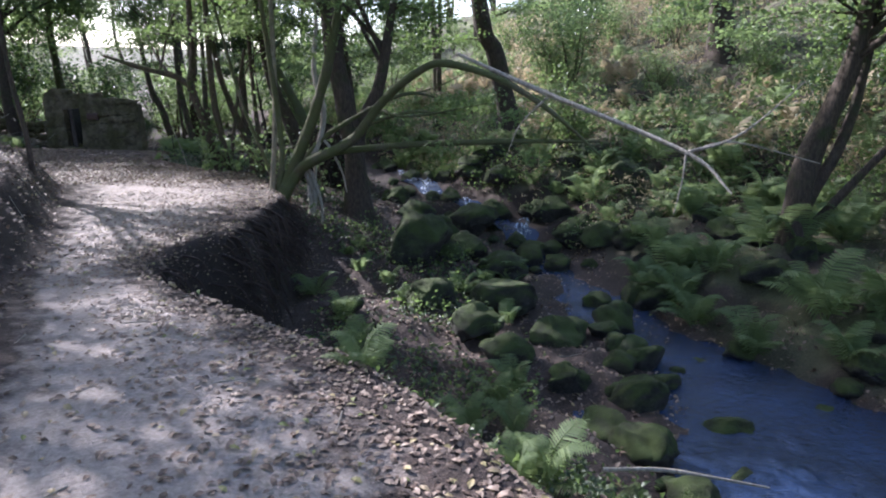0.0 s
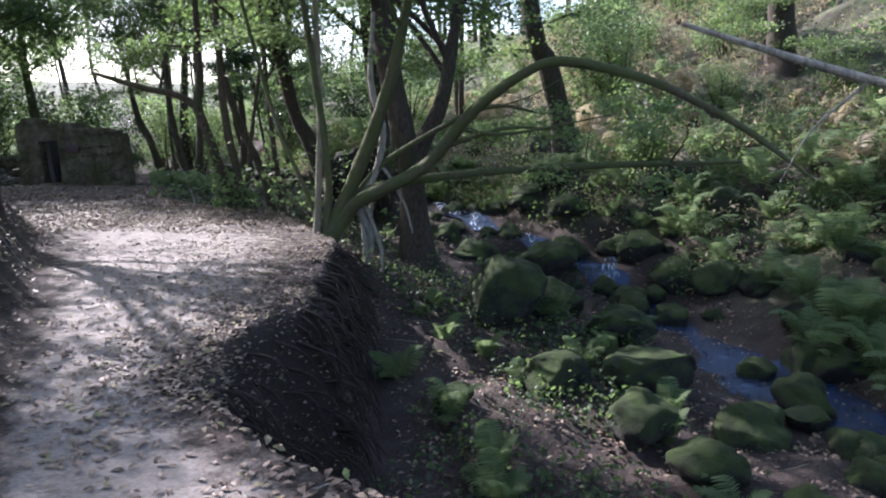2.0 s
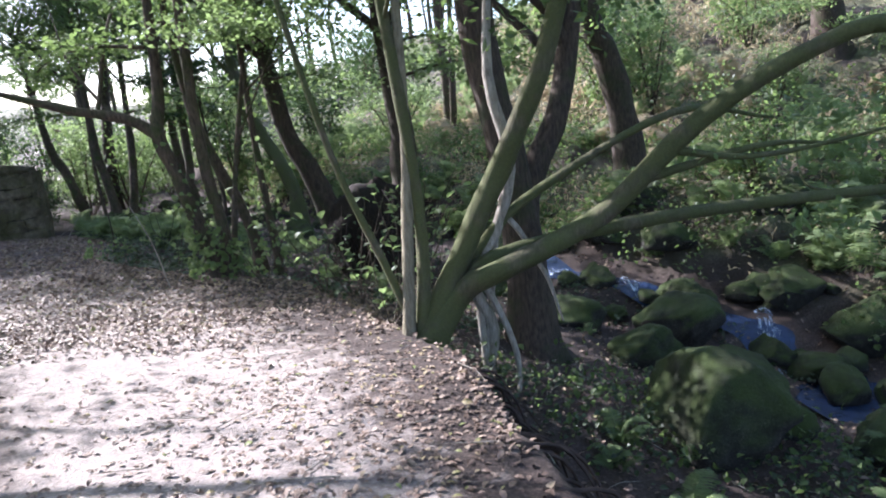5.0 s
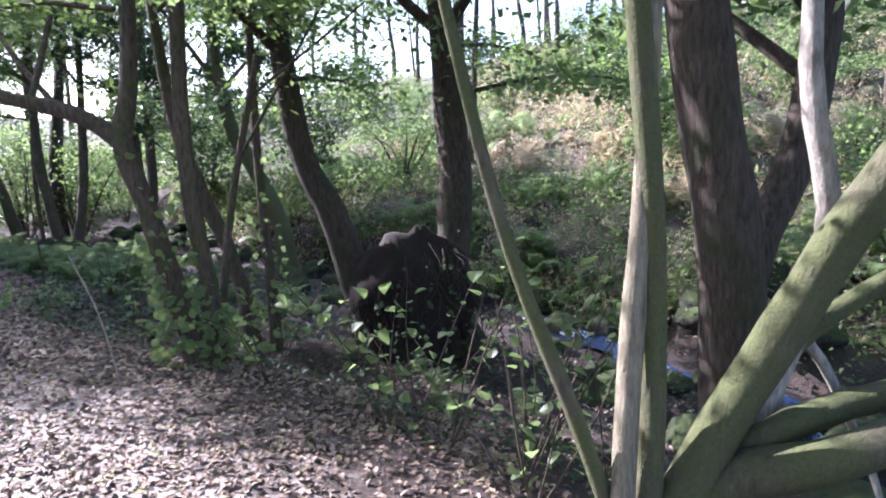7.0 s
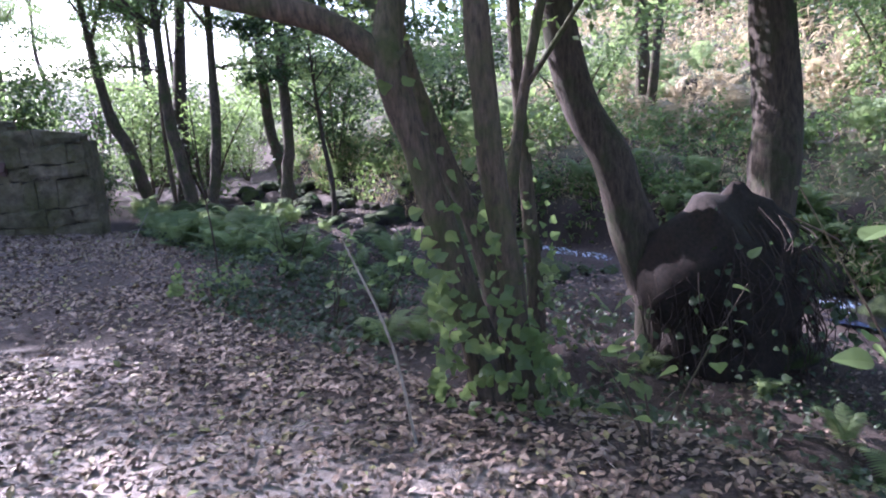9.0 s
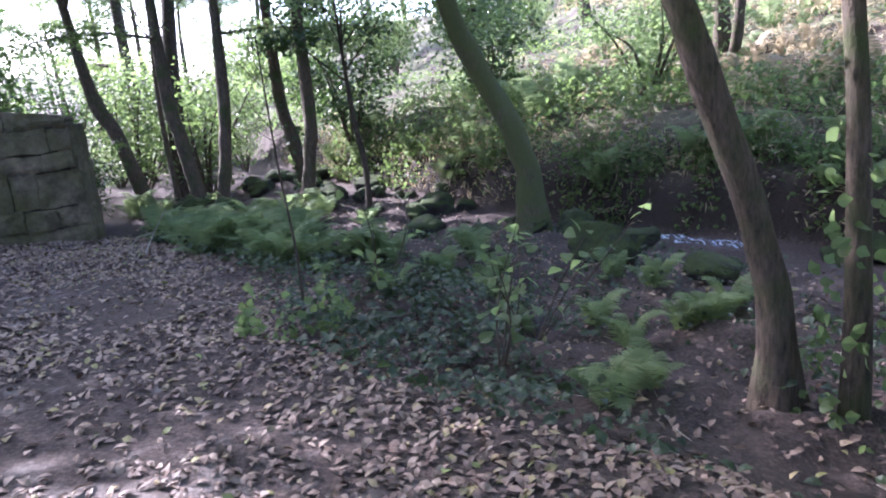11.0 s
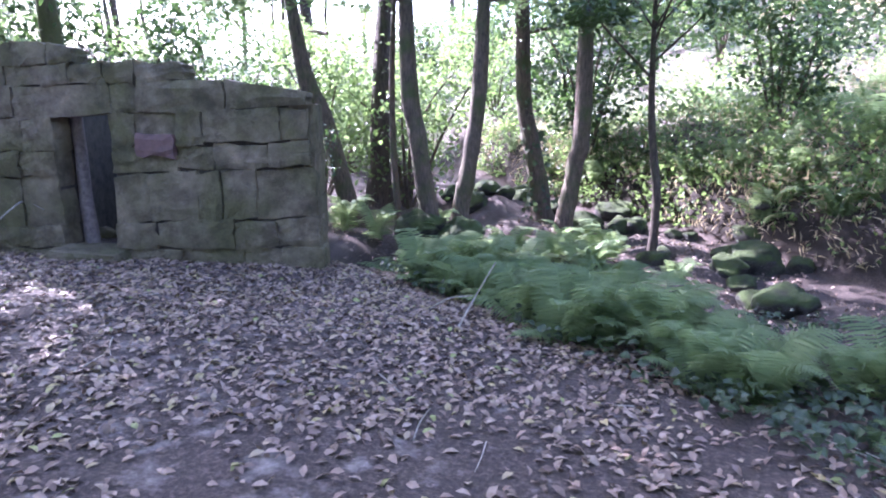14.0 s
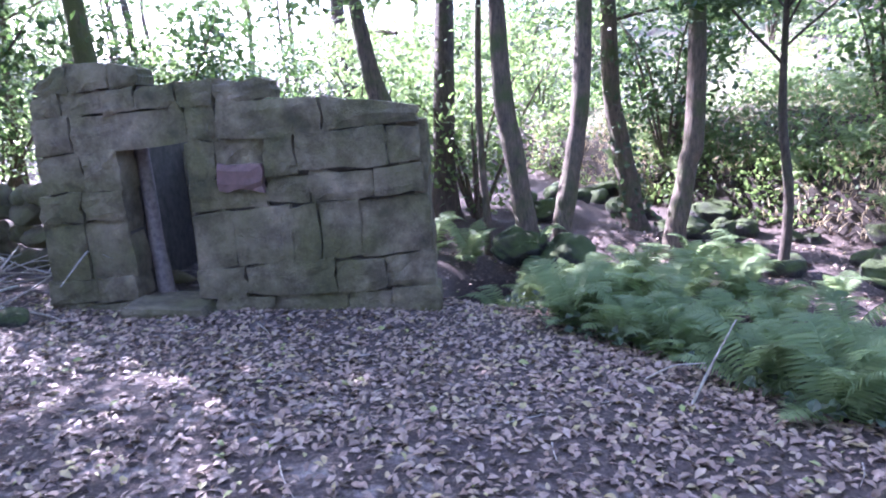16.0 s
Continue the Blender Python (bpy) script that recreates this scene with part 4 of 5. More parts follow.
r = np.random.default_rng(100)
WOOD = [wood_tree(71, 9.0, LEAF, BARK), wood_tree(72, 11.0, LEAF, BARK_DARK), wood_tree(73, 8.0, LEAF_BRIGHT, BARK), wood_tree(74, 10.0, LEAF_BRIGHT, BARK_MOSS)]
def open_glade(x, y):
    """The slope across the stream and the sunny gap that lights the path are thinly wooded."""
    if 0 < x - np.interp(y, STREAM_Y, STREAM_X) < 12 and 3 < y < 25:
        return False
    if -7 < x < 16 and 18 < y < 42:
        return r.random() < 0.16
    if -24 < x < -4 and 4 < y < 22:
        return r.random() < 0.45
    return True


spots = wood_spots(46, r, (-40, 30, -10, 50), 2.2, 4.6, (0.8, 1.25), open_glade)
for y in [*np.arange(-4, 19, 4.3), *np.arange(27, 42, 5.0)]:   # a belt added on the sunny side of the path to shade it
    for d in r.uniform(2.2, 15, 1):
        x = float(np.interp(y, LEFT_Y, LEFT_X) - d)
        if not (-19 < x < -9.5 and 22 < y < 32):
            spots.append((x, float(y + r.normal(0, 0.6)), float(r.uniform(0.8, 1.15)), float(r.uniform(0, 360))))
for a in np.linspace(-62, 68, 46):                    # the edge of the wood far off
    d = r.uniform(44, 66)
    spots.append((float(-8 + d * math.sin(radians(a))), float(14 + d * math.cos(radians(a))), float(r.uniform(0.9, 1.4)), float(r.uniform(0, 360))))
for x, y in ((-0.6, 28.6), (12.5, 6.5), (15.0, 11.0)):
    spots.append((x, y, float(r.uniform(0.75, 1.1)), float(r.uniform(0, 360))))
spots += [(-17.9, 31.2, 1.15, 170)]
def in_sun_lane(x, y):
    """The open strip through which the low sun falls on the middle of the path."""
    return 14.5 < -0.77 * x + 0.64 * y < 28.5 and 5.2 < 0.64 * x + 0.77 * y < 8.8


spots = [p for p in spots if not in_sun_lane(p[0], p[1]) and not (p[1] > 4 and 17 < math.degrees(math.atan2(p[0] - 3.5, p[1] - 6)) < 44)]   # the sky shows here, mirrored in the pool
scatter(WOOD, spots)


def leafy_tree(seed, high, leaf, bark, leaves=19000):
    """A full-crowned tree added off to the side to dapple the path with shade."""
    r_ = np.random.default_rng(seed)
    st = [(rise((0, 0, -0.2), (r_.normal(0, 0.1), r_.normal(0, 0.1), high * 0.25), (r_.normal(0, 0.3), r_.normal(0, 0.3), high * 0.55), (r_.normal(0, 0.4), r_.normal(0, 0.4), high)), [0.24, 0.19, 0.14, 0.04])]
    return tree("broadleaf_tree", "full-crowned broadleaf tree added beside the path to shade it", st, (leaves, high * 0.36, 0), bark, leaf, 0.17, 9, seed, group="trees of the wood", at=(0, 0, 0))


# mostly unseen trees, set towards the sun to block part of it
SHADE = [leafy_tree(75, 10.0, LEAF, BARK_DARK), leafy_tree(76, 11.0, LEAF, BARK)]
scatter(SHADE, [(-18.4, 28.1, 1.0, 30), (-20.3, 31.0, 1.1, 140)])
THIN = [leafy_tree(77, 10.0, LEAF, BARK_DARK, 2600), leafy_tree(78, 9.5, LEAF, BARK, 3000)]
MID = [leafy_tree(79, 10.0, LEAF, BARK, 8500)]
scatter(MID, [(-11.4, 14.9, 0.95, 40), (-10.2, 8.3, 0.95, 200)])
scatter(THIN, [(-14.6, 16.2, 0.9, 15), (-9.6, 6.0, 0.95, 190), (-13.6, 12.4, 1.0, 280), (-8.6, 2.2, 0.9, 330)])
BUSH = [shrub(81, LEAF_BRIGHT, 2600, 2.4, 1.2, 0.1), shrub(82, LEAF, 2600, 1.8, 1.1, 0.09), shrub(83, LEAF_DARK, 2600, 2.8, 1.3, 0.11), shrub(84, LEAF_BRIGHT, 2200, 1.3, 1.0, 0.08)]
scatter(BUSH, wood_spots(235, r, (-36, 30, 6, 58), 2.6, 1.4, (0.6, 1.6), lambda x, y: not in_sun_lane(x, y) and (y > 14 or x > 9 or x < -14) and not (-10 < x < 5 and 29 < y < 46 and r.random() < 0.6) and not (2.5 < x - np.interp(y, STREAM_Y, STREAM_X) < 15 and y < 32 and r.random() < 0.3)))
L = (-8.0, 28.7, gz(-8.0, 28.7) - 0.1)
tree("laurel_tree", "dark glossy-leaved laurel tree hanging over the fern bank", [(rise(L, (0.05, 0, 1.0), (-0.1, 0, 2.2), (-0.2, -0.2, 4.2)), [0.07, 0.06, 0.05, 0.02])], (6500, 1.9, 0), BARK_DARK, LEAF_DARK, 0.13, 9, 91)
TALL = [shrub(86, LEAF_BRIGHT, 5200, 3.6, 1.7, 0.13, "tall_shrub", "tall sunlit shrub at the edge of the wood"), shrub(87, LEAF_BRIGHT, 5200, 4.4, 1.6, 0.13, "tall_shrub", "tall sunlit shrub at the edge of the wood"), shrub(88, LEAF, 5200, 3.2, 1.8, 0.12, "tall_shrub", "tall sunlit shrub at the edge of the wood")]
spots = []
for k in range(26):
    y = float(r.uniform(35, 52))
    x = float(r.uniform(-42, -12.5))
    if -25 < x < -15:                                 # a gap open to the sky
        continue
    spots.append((x, y, float(r.uniform(0.9, 1.6)) * (0.6 + 0.3 * (y - 35) / 17), float(r.uniform(0, 360))))
scatter(TALL, spots)
def leaf_spray(seed, leaf):
    r_ = np.random.default_rng(seed)
    root = thing("leafy_branch", (0, 0, 0), "drooping leafy branch lit from behind", "branch", "leafy branches over the stream")
    pts = np.array([(0, 0, 0), (0.9, 0.1, 0.12), (1.9, 0.0, 0.05), (2.7, -0.1, -0.25)])
    v, f = tube(pts, [0.03, 0.022, 0.014, 0.004], 6, 14, 0.1, seed)
    part("stem", mesh("stem", v, f, BARK), root)
    line = spline(pts, 40)[6:]
    c = line[r_.integers(0, len(line), 900)] + r_.normal(0, 1, (900, 3)) * np.array([0.25, 0.42, 0.1])
    v, f = simple_blades(c, 0.1, 0.06, r_, 0.35)
    part("foliage", mesh("foliage", v, f, leaf, False), root)
    return root


SPRAY = [leaf_spray(201, LEAF_BRIGHT), leaf_spray(202, LEAF), leaf_spray(203, LEAF_BRIGHT)]
# each hangs from one of the trunks: where, height, turn
for n, (x, y, z, turn) in enumerate(((1.4, 19.9, 3.6, -60), (1.4, 19.9, 2.9, 160), (1.3, 19.9, 4.2, -120), (9.3, 24.5, 3.6, 200), (9.3, 24.5, 4.4, -110), (9.3, 24.5, 3.0, -70), (-2.8, 18.9, 2.5, -40), (-2.8, 18.9, 3.1, 40), (-4.9, 18.2, 2.6, 60), (-4.8, 18.1, 3.2, -100),
                                     (-2.3, 14.3, 3.3, 30), (-2.3, 14.3, 3.6, 100), (-12.9, 30.1, 2.6, 120), (-11.5, 28.9, 2.9, 200), (-10.5, 28.95, 2.9, 20), (-9.6, 31.0, 2.7, -30), (-9.0, 29.3, 2.9, 30), (-6.1, 25.7, 2.6, 80), (-6.1, 25.7, 3.0, 200), (-6.45, 17.1, 3.1, 150), (-6.2, 17.1, 3.4, 60),
                                     (6.9, 11.6, 2.6, 120), (6.7, 11.6, 2.2, 40), (6.9, 11.6, 3.0, 200))):
    m = pose(x, y, z, 0, 0, turn)
    ob = SPRAY[n] if n < 3 else copy_thing(SPRAY[n % 3], m)
    ob.matrix_world = m
LAUREL = shrub(85, LEAF_DARK, 4200, 3.4, 1.5, 0.13, "laurel", "dark glossy laurel bush above the fern bank")
# first bush stands hidden behind the ruin, added to shade the gap
scatter([LAUREL], [(-13.4, 28.8, 0.5, 70), (-5.0, 31.7, 1.0, 20), (-8.2, 33.0, 1.1, 140), (-20, 30, 1.3, 60), (-17.5, 33, 1.2, 200)])


# ---- ferns ----
def frond_mesh(seed, length, material, arch):
    r = np.random.default_rng(seed)
    n = 30
    s = np.linspace(0.06, 1, n)
    line = np.stack([s * length * 0.86, 0.03 * np.sin(s * 5 + seed), arch * length * (s * 2.0 - 1.55 * s * s)], 1)
    tang = np.gradient(line, axis=0)
    tang /= np.linalg.norm(tang, axis=1)[:, None]
    vs, fs = [], []
    stem = np.vstack([[0, 0, 0], line])
    v, f = tube(stem, [0.006, 0.004, 0.001], 3, 14, 0)
    f3 = np.vstack([f[:, [0, 1, 2]], f[:, [0, 2, 3]]])
    vs.append(v)
    fs.append(f3)
    k = len(v)
    for i in range(2, n):
        ln = length * 0.27 * math.sin(math.pi * min(1.0, 0.16 + s[i] * 0.9)) ** 0.8 + 0.008
        for sg in (-1, 1):
            d = np.array([0.35, sg, -0.12 + r.normal(0, 0.08)])
            d /= np.linalg.norm(d)
            w = tang[i] * length * 0.0115
            p = line[i]
            q = [p - w, p + w, p + d * ln * 0.6 + w * 1.1, p + d * ln - np.array([0, 0, 0.1 * ln]), p + d * ln * 0.5 - w * 1.1]
            vs.append(np.array(q))
            fs.append(np.array([[0, 1, 2], [0, 2, 4], [2, 3, 4]]) + k)
            k += 5
    return mesh("frond", np.vstack(vs), np.vstack(fs), material, False)


FRONDS = {m: [frond_mesh(s, 0.75, m, a) for s, a in ((1, 0.9), (2, 0.65), (3, 0.45))] for m in (FERN, BRACKEN)}


def fern_kind(seed, material, label, count):
    r = np.random.default_rng(seed)
    root = thing("fern", (0, 0, 0), label, "fern", "ferns on the banks")
    for k in range(count):
        ob = part("frond", FRONDS[material][k % 3], root)
        ob.matrix_local = pose(0, 0, 0, 0, 0, k * 360 / count + r.normal(0, 14)) @ pose(0, 0, 0, 0, -r.uniform(5, 45), 0) @ Matrix.Scale(r.uniform(0.7, 1.2), 4)
    return root


FERNS = [fern_kind(1, FERN, "green fern with arching fronds on the bank", 8), fern_kind(2, FERN, "green fern with arching fronds on the bank", 7), fern_kind(3, FERN, "green fern with arching fronds on the bank", 9)]
spots = [(-11.2, 27.9, 0.8, 40), (-12.0, 29.0, 1.0, 160), (-11.2, 28.9, 0.9, 300), (-12.6, 29.3, 1.0, 90), (-10.9, 27.5, 0.8, 210), (-0.43, 3.85, 0.5, 10), (0.75, 4.3, 0.85, 80), (0.55, 4.0, 0.6, 200), (0.95, 12.2, 0.9, 30), (1.1, 11.9, 0.8, 120), (0.7, 11.7, 0.7, 250), (0.2, 11.2, 0.7, 330), (-1.6, 9.4, 0.8, 30), (-1.2, 8.3, 0.7, 100), (-2.2, 10.4, 0.8, 200)]
r = np.random.default_rng(55)
for _ in range(80):                                   # the bank beside the ruin
    y = float(r.uniform(22.8, 28.2))
    x = float(np.interp(y, RIGHT_Y, RIGHT_X) + 0.35 + abs(r.normal(0, 1.2)))
    spots.append((x, y, float(r.uniform(0.55, 1.0)), float(r.uniform(0, 360))))
for _ in range(66):                                   # across the stream
    y = float(r.uniform(7, 25))
    x = float(np.interp(y, STREAM_Y, STREAM_X) + r.uniform(1.1, 5.5))
    spots.append((x, y, float(r.uniform(0.7, 1.3)), float(r.uniform(0, 360))))
for _ in range(24):
    y = float(r.uniform(13.5, 23))
    x = float(np.interp(y, RIGHT_Y, RIGHT_X) + r.uniform(0.8, 4.0))
    spots.append((x, y, float(r.uniform(0.35, 0.65)), float(r.uniform(0, 360))))
for _ in range(16):                                   # left of the ruin
    spots.append((float(r.uniform(-19, -16.3)), float(r.uniform(22.5, 27)), float(r.uniform(0.6, 1.0)), float(r.uniform(0, 360))))
for _ in range(16):
    y = float(r.uniform(6, 13))
    x = float(np.interp(y, RIGHT_Y, RIGHT_X) + r.uniform(0.9, 4))
    spots.append((x, y, float(r.uniform(0.4, 0.8)), float(r.uniform(0, 360))))
for _ in range(28):                                   # the cut bank across the stream, up from the ruin
    y = float(r.uniform(20, 36))
    x = float(np.interp(y, STREAM_Y, STREAM_X) + r.uniform(0.7, 1.7))
    spots.append((x, y, float(r.uniform(0.6, 1.1)), float(r.uniform(0, 360))))
scatter(FERNS, spots)
DRY = [fern_kind(5, BRACKEN, "dry golden bracken on the sunny slope", 8)]
scatter(DRY, [(float(np.interp(y, STREAM_Y, STREAM_X) + r.uniform(4, 11)), y, float(r.uniform(0.8, 1.5)), float(r.uniform(0, 360))) for y in [float(v) for v in r.uniform(16, 34, 46)]])


def fern_patch(label, spots):
    """Many small ferns grown into one another."""
    r = np.random.default_rng(59)
    kinds = []
    for me in FRONDS[FERN]:
        v = np.empty(len(me.vertices) * 3, np.float32)
        me.vertices.foreach_get("co", v)
        f = np.empty(len(me.polygons) * 3, np.int32)
        me.loops.foreach_get("vertex_index", f)
        kinds.append((v.reshape(-1, 3), f.reshape(-1, 3)))
    pieces = []
    for x, y, size in spots:
        z = gz(x, y) - 0.03
        for k in range(6):
            v, f = kinds[k % 3]
            m = np.array(pose(x, y, z, 0, 0, k * 60 + r.normal(0, 15)) @ pose(0, 0, 0, 0, -r.uniform(5, 45), 0) @ Matrix.Scale(size * r.uniform(0.7, 1.2), 4))
            pieces.append((v @ m[:3, :3].T + m[:3, 3], f))
    tagged(new("ferns", mesh("ferns", *joined(pieces), FERN, False)), label, "ferns", kind="stuff")


r = np.random.default_rng(58)
slope = []
for _ in range(230):
    y = float(r.uniform(8, 36))
    x = float(np.interp(y, STREAM_Y, STREAM_X) + r.uniform(1.2, 13))
    if fbm(x * 0.4, y * 0.4, 93, 3) > -0.12:
        slope.append((x, y, float(r.uniform(0.8, 1.6))))
fern_patch("thick green ferns on the slope across the stream", slope)


# ---- ivy and undergrowth ----
def ground_leaves(name, label, count, where, length, width, material, category, lift=0.03, flat=0.35, seed=1):
    r = np.random.default_rng(seed)
    pts = where(r, count)
    z, _ = lie(pts[:, 0], pts[:, 1])
    c = np.stack([pts[:, 0], pts[:, 1], z + lift * (0.4 + r.uniform(0, 1, len(pts)) ** 2)], 1)
    v, f = blades(c, length, width, r, flat)
    return tagged(new(name, mesh(name, v, f, material, False)), label, category, kind="stuff")


def band(y0, y1, lo, hi):
    """Spots right of the path's edge."""
    def f(r, n):
        y = r.uniform(y0, y1, n)
        x = np.interp(y, RIGHT_Y, RIGHT_X) + r.uniform(lo, hi, n)
        d = fbm(x * 0.8, y * 0.8, 61, 3)
        keep = d + r.normal(0, 0.12, n) > -0.05
        return np.stack([x, y], 1)[keep]
    return f


def slope_clumps(r, n):
    y = r.uniform(4, 42, n)
    x = np.interp(y, STREAM_Y, STREAM_X) + 0.9 + 4.2 * (1 - smooth(y, 16, 23)) + np.abs(r.normal(0, 7, n))
    return np.stack([x, y], 1)[fbm(x * 0.55, y * 0.55, 91, 4) + r.normal(0, 0.07, n) > -0.02]


ground_leaves("ground_ivy", "low ivy leaves covering the bank edge", 3600, band(13, 23, 0.0, 1.7), 0.075, 0.065, IVY, "ivy", 0.12, 0.4, 3)
ground_leaves("ground_ivy", "low ivy leaves and herbs on the far bank", 46000, slope_clumps, 0.11, 0.08, LEAF, "undergrowth", 0.55, 0.5, 4)
ground_leaves("ground_ivy", "low plants on the stream bank", 6500, band(4, 14, 0.3, 3.6), 0.07, 0.05, IVY, "undergrowth", 0.12, 0.5, 5)
ground_leaves("ground_ivy", "dark ivy carpet beneath the ferns", 2600, band(20, 27, 0.1, 2.6), 0.08, 0.07, IVY, "ivy", 0.15, 0.4, 6)
ground_leaves("ground_ivy", "green undergrowth left of the path", 6000, lambda r, n: (lambda y: np.stack([np.interp(y, LEFT_Y, LEFT_X) - 1.2 - np.abs(r.normal(0, 3.5, n)), y], 1))(r.uniform(10, 34, n)), 0.09, 0.07, LEAF, "undergrowth", 0.25, 0.5, 7)


def far_bank(y0, y1, lo, hi, seed):
    """Spots in clumps along the stream's far side."""
    def f(r, n):
        y = r.uniform(y0, y1, n)
        x = np.interp(y, STREAM_Y, STREAM_X) + r.uniform(lo, hi, n)
        keep = fbm(x * 1.1, y * 1.1, seed, 3) + r.normal(0, 0.1, n) > -0.06
        return np.stack([x, y], 1)[keep]
    return f


ground_leaves("undergrowth", "tangled green undergrowth on the cut bank", 26000, far_bank(14, 34, 0.6, 6.5, 64), 0.1, 0.06, LEAF, "undergrowth", 0.5, 0.6, 8)
ground_leaves("undergrowth", "pale dry herbs and leaves on the cut bank", 15000, far_bank(14, 34, 0.7, 7.5, 65), 0.12, 0.03, BRACKEN, "undergrowth", 0.4, 0.7, 9)
ground_leaves("undergrowth", "low green plants between the boulders", 4500, band(4, 14, 0.6, 4.2), 0.08, 0.05, LEAF, "undergrowth", 0.25, 0.6, 10)


ground_leaves("undergrowth", "trailing green plants hanging down the cut bank", 15000, far_bank(19, 38, 0.45, 1.7, 66), 0.1, 0.06, LEAF, "undergrowth", 0.3, 0.8, 15)
ground_leaves("undergrowth", "pale dry stalks and leaves on the cut bank", 6000, far_bank(19, 38, 0.5, 1.9, 67), 0.16, 0.022, BRACKEN, "undergrowth", 0.35, 0.9, 16)


ground_leaves("dry_bracken", "pale dry bracken and grass on the sunny slope", 13000, far_bank(14, 34, 5.5, 17, 68), 0.22, 0.04, BRACKEN, "bracken", 0.6, 0.8, 17)


ground_leaves("dry_bracken", "sunlit pale bracken far up the slope", 16000, lambda r, n: np.stack([r.uniform(3, 26, n), r.uniform(28, 54, n)], 1), 0.34, 0.07, BRACKEN, "bracken", 0.8, 0.8, 23)
ground_leaves("undergrowth", "low dark plants between the path and the stream", 7000, band(14, 26, 1.2, 6.0), 0.065, 0.05, IVY, "undergrowth", 0.14, 0.5, 18)


def trunk_ivy(at, label, n, reach, radius, lean, material, seed, size, low=0.1):
    """Ivy leaves round a trunk's foot, each a part."""
    r = np.random.default_rng(seed)
    ivy = thing("ivy", at, label, "ivy")
    h = np.abs(r.normal(0, reach, n))
    a = r.uniform(-np.pi * 1.1, 0.15 * np.pi, n)
    rad = radius + radius * 1.4 * np.exp(-h * 3) + r.uniform(0, 0.08, n)
    c = np.stack([np.cos(a) * rad + lean * np.clip(h, 0, 2.2), np.sin(a) * rad, h + low], 1)
    big, f = broad_leaf(0.09, 0.085, 0.14)
    me = mesh("leaf", big, f, material, False)
    for p in c:
        ob = part("leaf", me, ivy)
        ob.matrix_local = pose(*p, float(r.normal(65, 30)), float(r.normal(0, 30)), float(r.uniform(-60, 60))) @ Matrix.Scale(float(r.uniform(0.5, 1.25)) * size, 4)


trunk_ivy(V, "pale green ivy climbing the foot of the twin tree", 290, 0.75, 0.2, -0.22, LEAF_BRIGHT, 19, 1.0)
trunk_ivy((-8.6, 20.3, gz(-8.6, 20.3)), "low clump of bright ivy at the path's edge", 130, 0.12, 0.16, 0.0, LEAF_BRIGHT, 20, 0.7, 0.02)
trunk_ivy((-3.5, 18.7, gz(-3.5, 18.7) + 0.25), "dark ivy trailing over the root mound", 150, 0.5, 0.5, 0.0, IVY, 24, 0.8)
trunk_ivy((E_[0] + 0.34, E_[1] - 0.22, E_[2]), "pale ivy climbing a slender alder", 130, 0.9, 0.14, -0.03, LEAF_BRIGHT, 22, 0.9)
trunk_ivy((-9.25, 31.0, gz(-9.25, 31.0)), "dark ivy climbing a slim alder", 120, 1.5, 0.15, -0.17, IVY, 21, 1.1)


def hazel_sprays():
    """Low leafy shoots between the path and the stream."""
    r = np.random.default_rng(29)
    big, f = broad_leaf(0.088, 0.074)
    me = mesh("leaf", big, f, LEAF_BRIGHT, False)
    for x, y, h in ((-3.6, 13.7, 1.1), (-4.3, 14.9, 0.9), (-3.9, 14.6, 1.5), (-7.2, 19.6, 1.0), (-6.7, 20.6, 1.1), (-7.9, 21.4, 0.9), (-5.2, 16.2, 0.8), (-3.5, 14.2, 1.7), (-3.2, 14.9, 1.9), (-4.0, 15.4, 1.6), (-3.0, 15.6, 1.8), (-2.6, 14.9, 1.5)):
        z = gz(x, y)
        sh = thing("hazel_shoot", (x, y, z), "young hazel shoot with broad bright leaves", "shoot", "hazel shoots by the path")
        for k in range(4):
            d = np.array([r.normal(0, 0.4), r.normal(0, 0.4), 1.0])
            e = d * h * r.uniform(0.7, 1.1)
            m = e * 0.5 + r.normal(0, 0.06, 3)
            v, ff = tube([(0, 0, -0.05), m, e], [0.008, 0.006, 0.002], 4, 9, 0)
            part("stem", mesh("stem", v, ff, BARK), sh)
            line = spline([(0, 0, 0), m, e], 16)
            for p in line[4:]:
                if r.random() < 0.7:
                    ob = part("leaf", me, sh)
                    ob.matrix_local = pose(*(p + r.normal(0, 0.07, 3)), float(r.normal(0, 25)), float(r.normal(0, 25)), float(r.uniform(0, 360))) @ Matrix.Scale(float(r.uniform(0.75, 1.5)), 4)


hazel_sprays()


# ---- fallen leaves, twigs and roots ----
def path_spots(y0, y1, lo, hi, power=1.0):
    def f(r, n):
        y = r.uniform(y0, y1, n)
        a, b = np.interp(y, LEFT_Y, LEFT_X), np.interp(y, RIGHT_Y, RIGHT_X)
        s = lo + (hi - lo) * r.uniform(0, 1, n) ** power
        x = a + (b - a) * s
        keep = fbm(x * 0.7, y * 0.7, 71, 3) + r.normal(0, 0.2, n) > -0.22
        return np.stack([x, y], 1)[keep]
    return f


def bank_spots(r, n):
    y, d = r.uniform(2, 30, n), r.uniform(-0.2, 6, n)
    keep = (d < 0.0) | (d > 0.75) | (y < 4.6) | (y > 12.6)
    return np.stack([np.interp(y, RIGHT_Y, RIGHT_X) + d, y], 1)[keep]


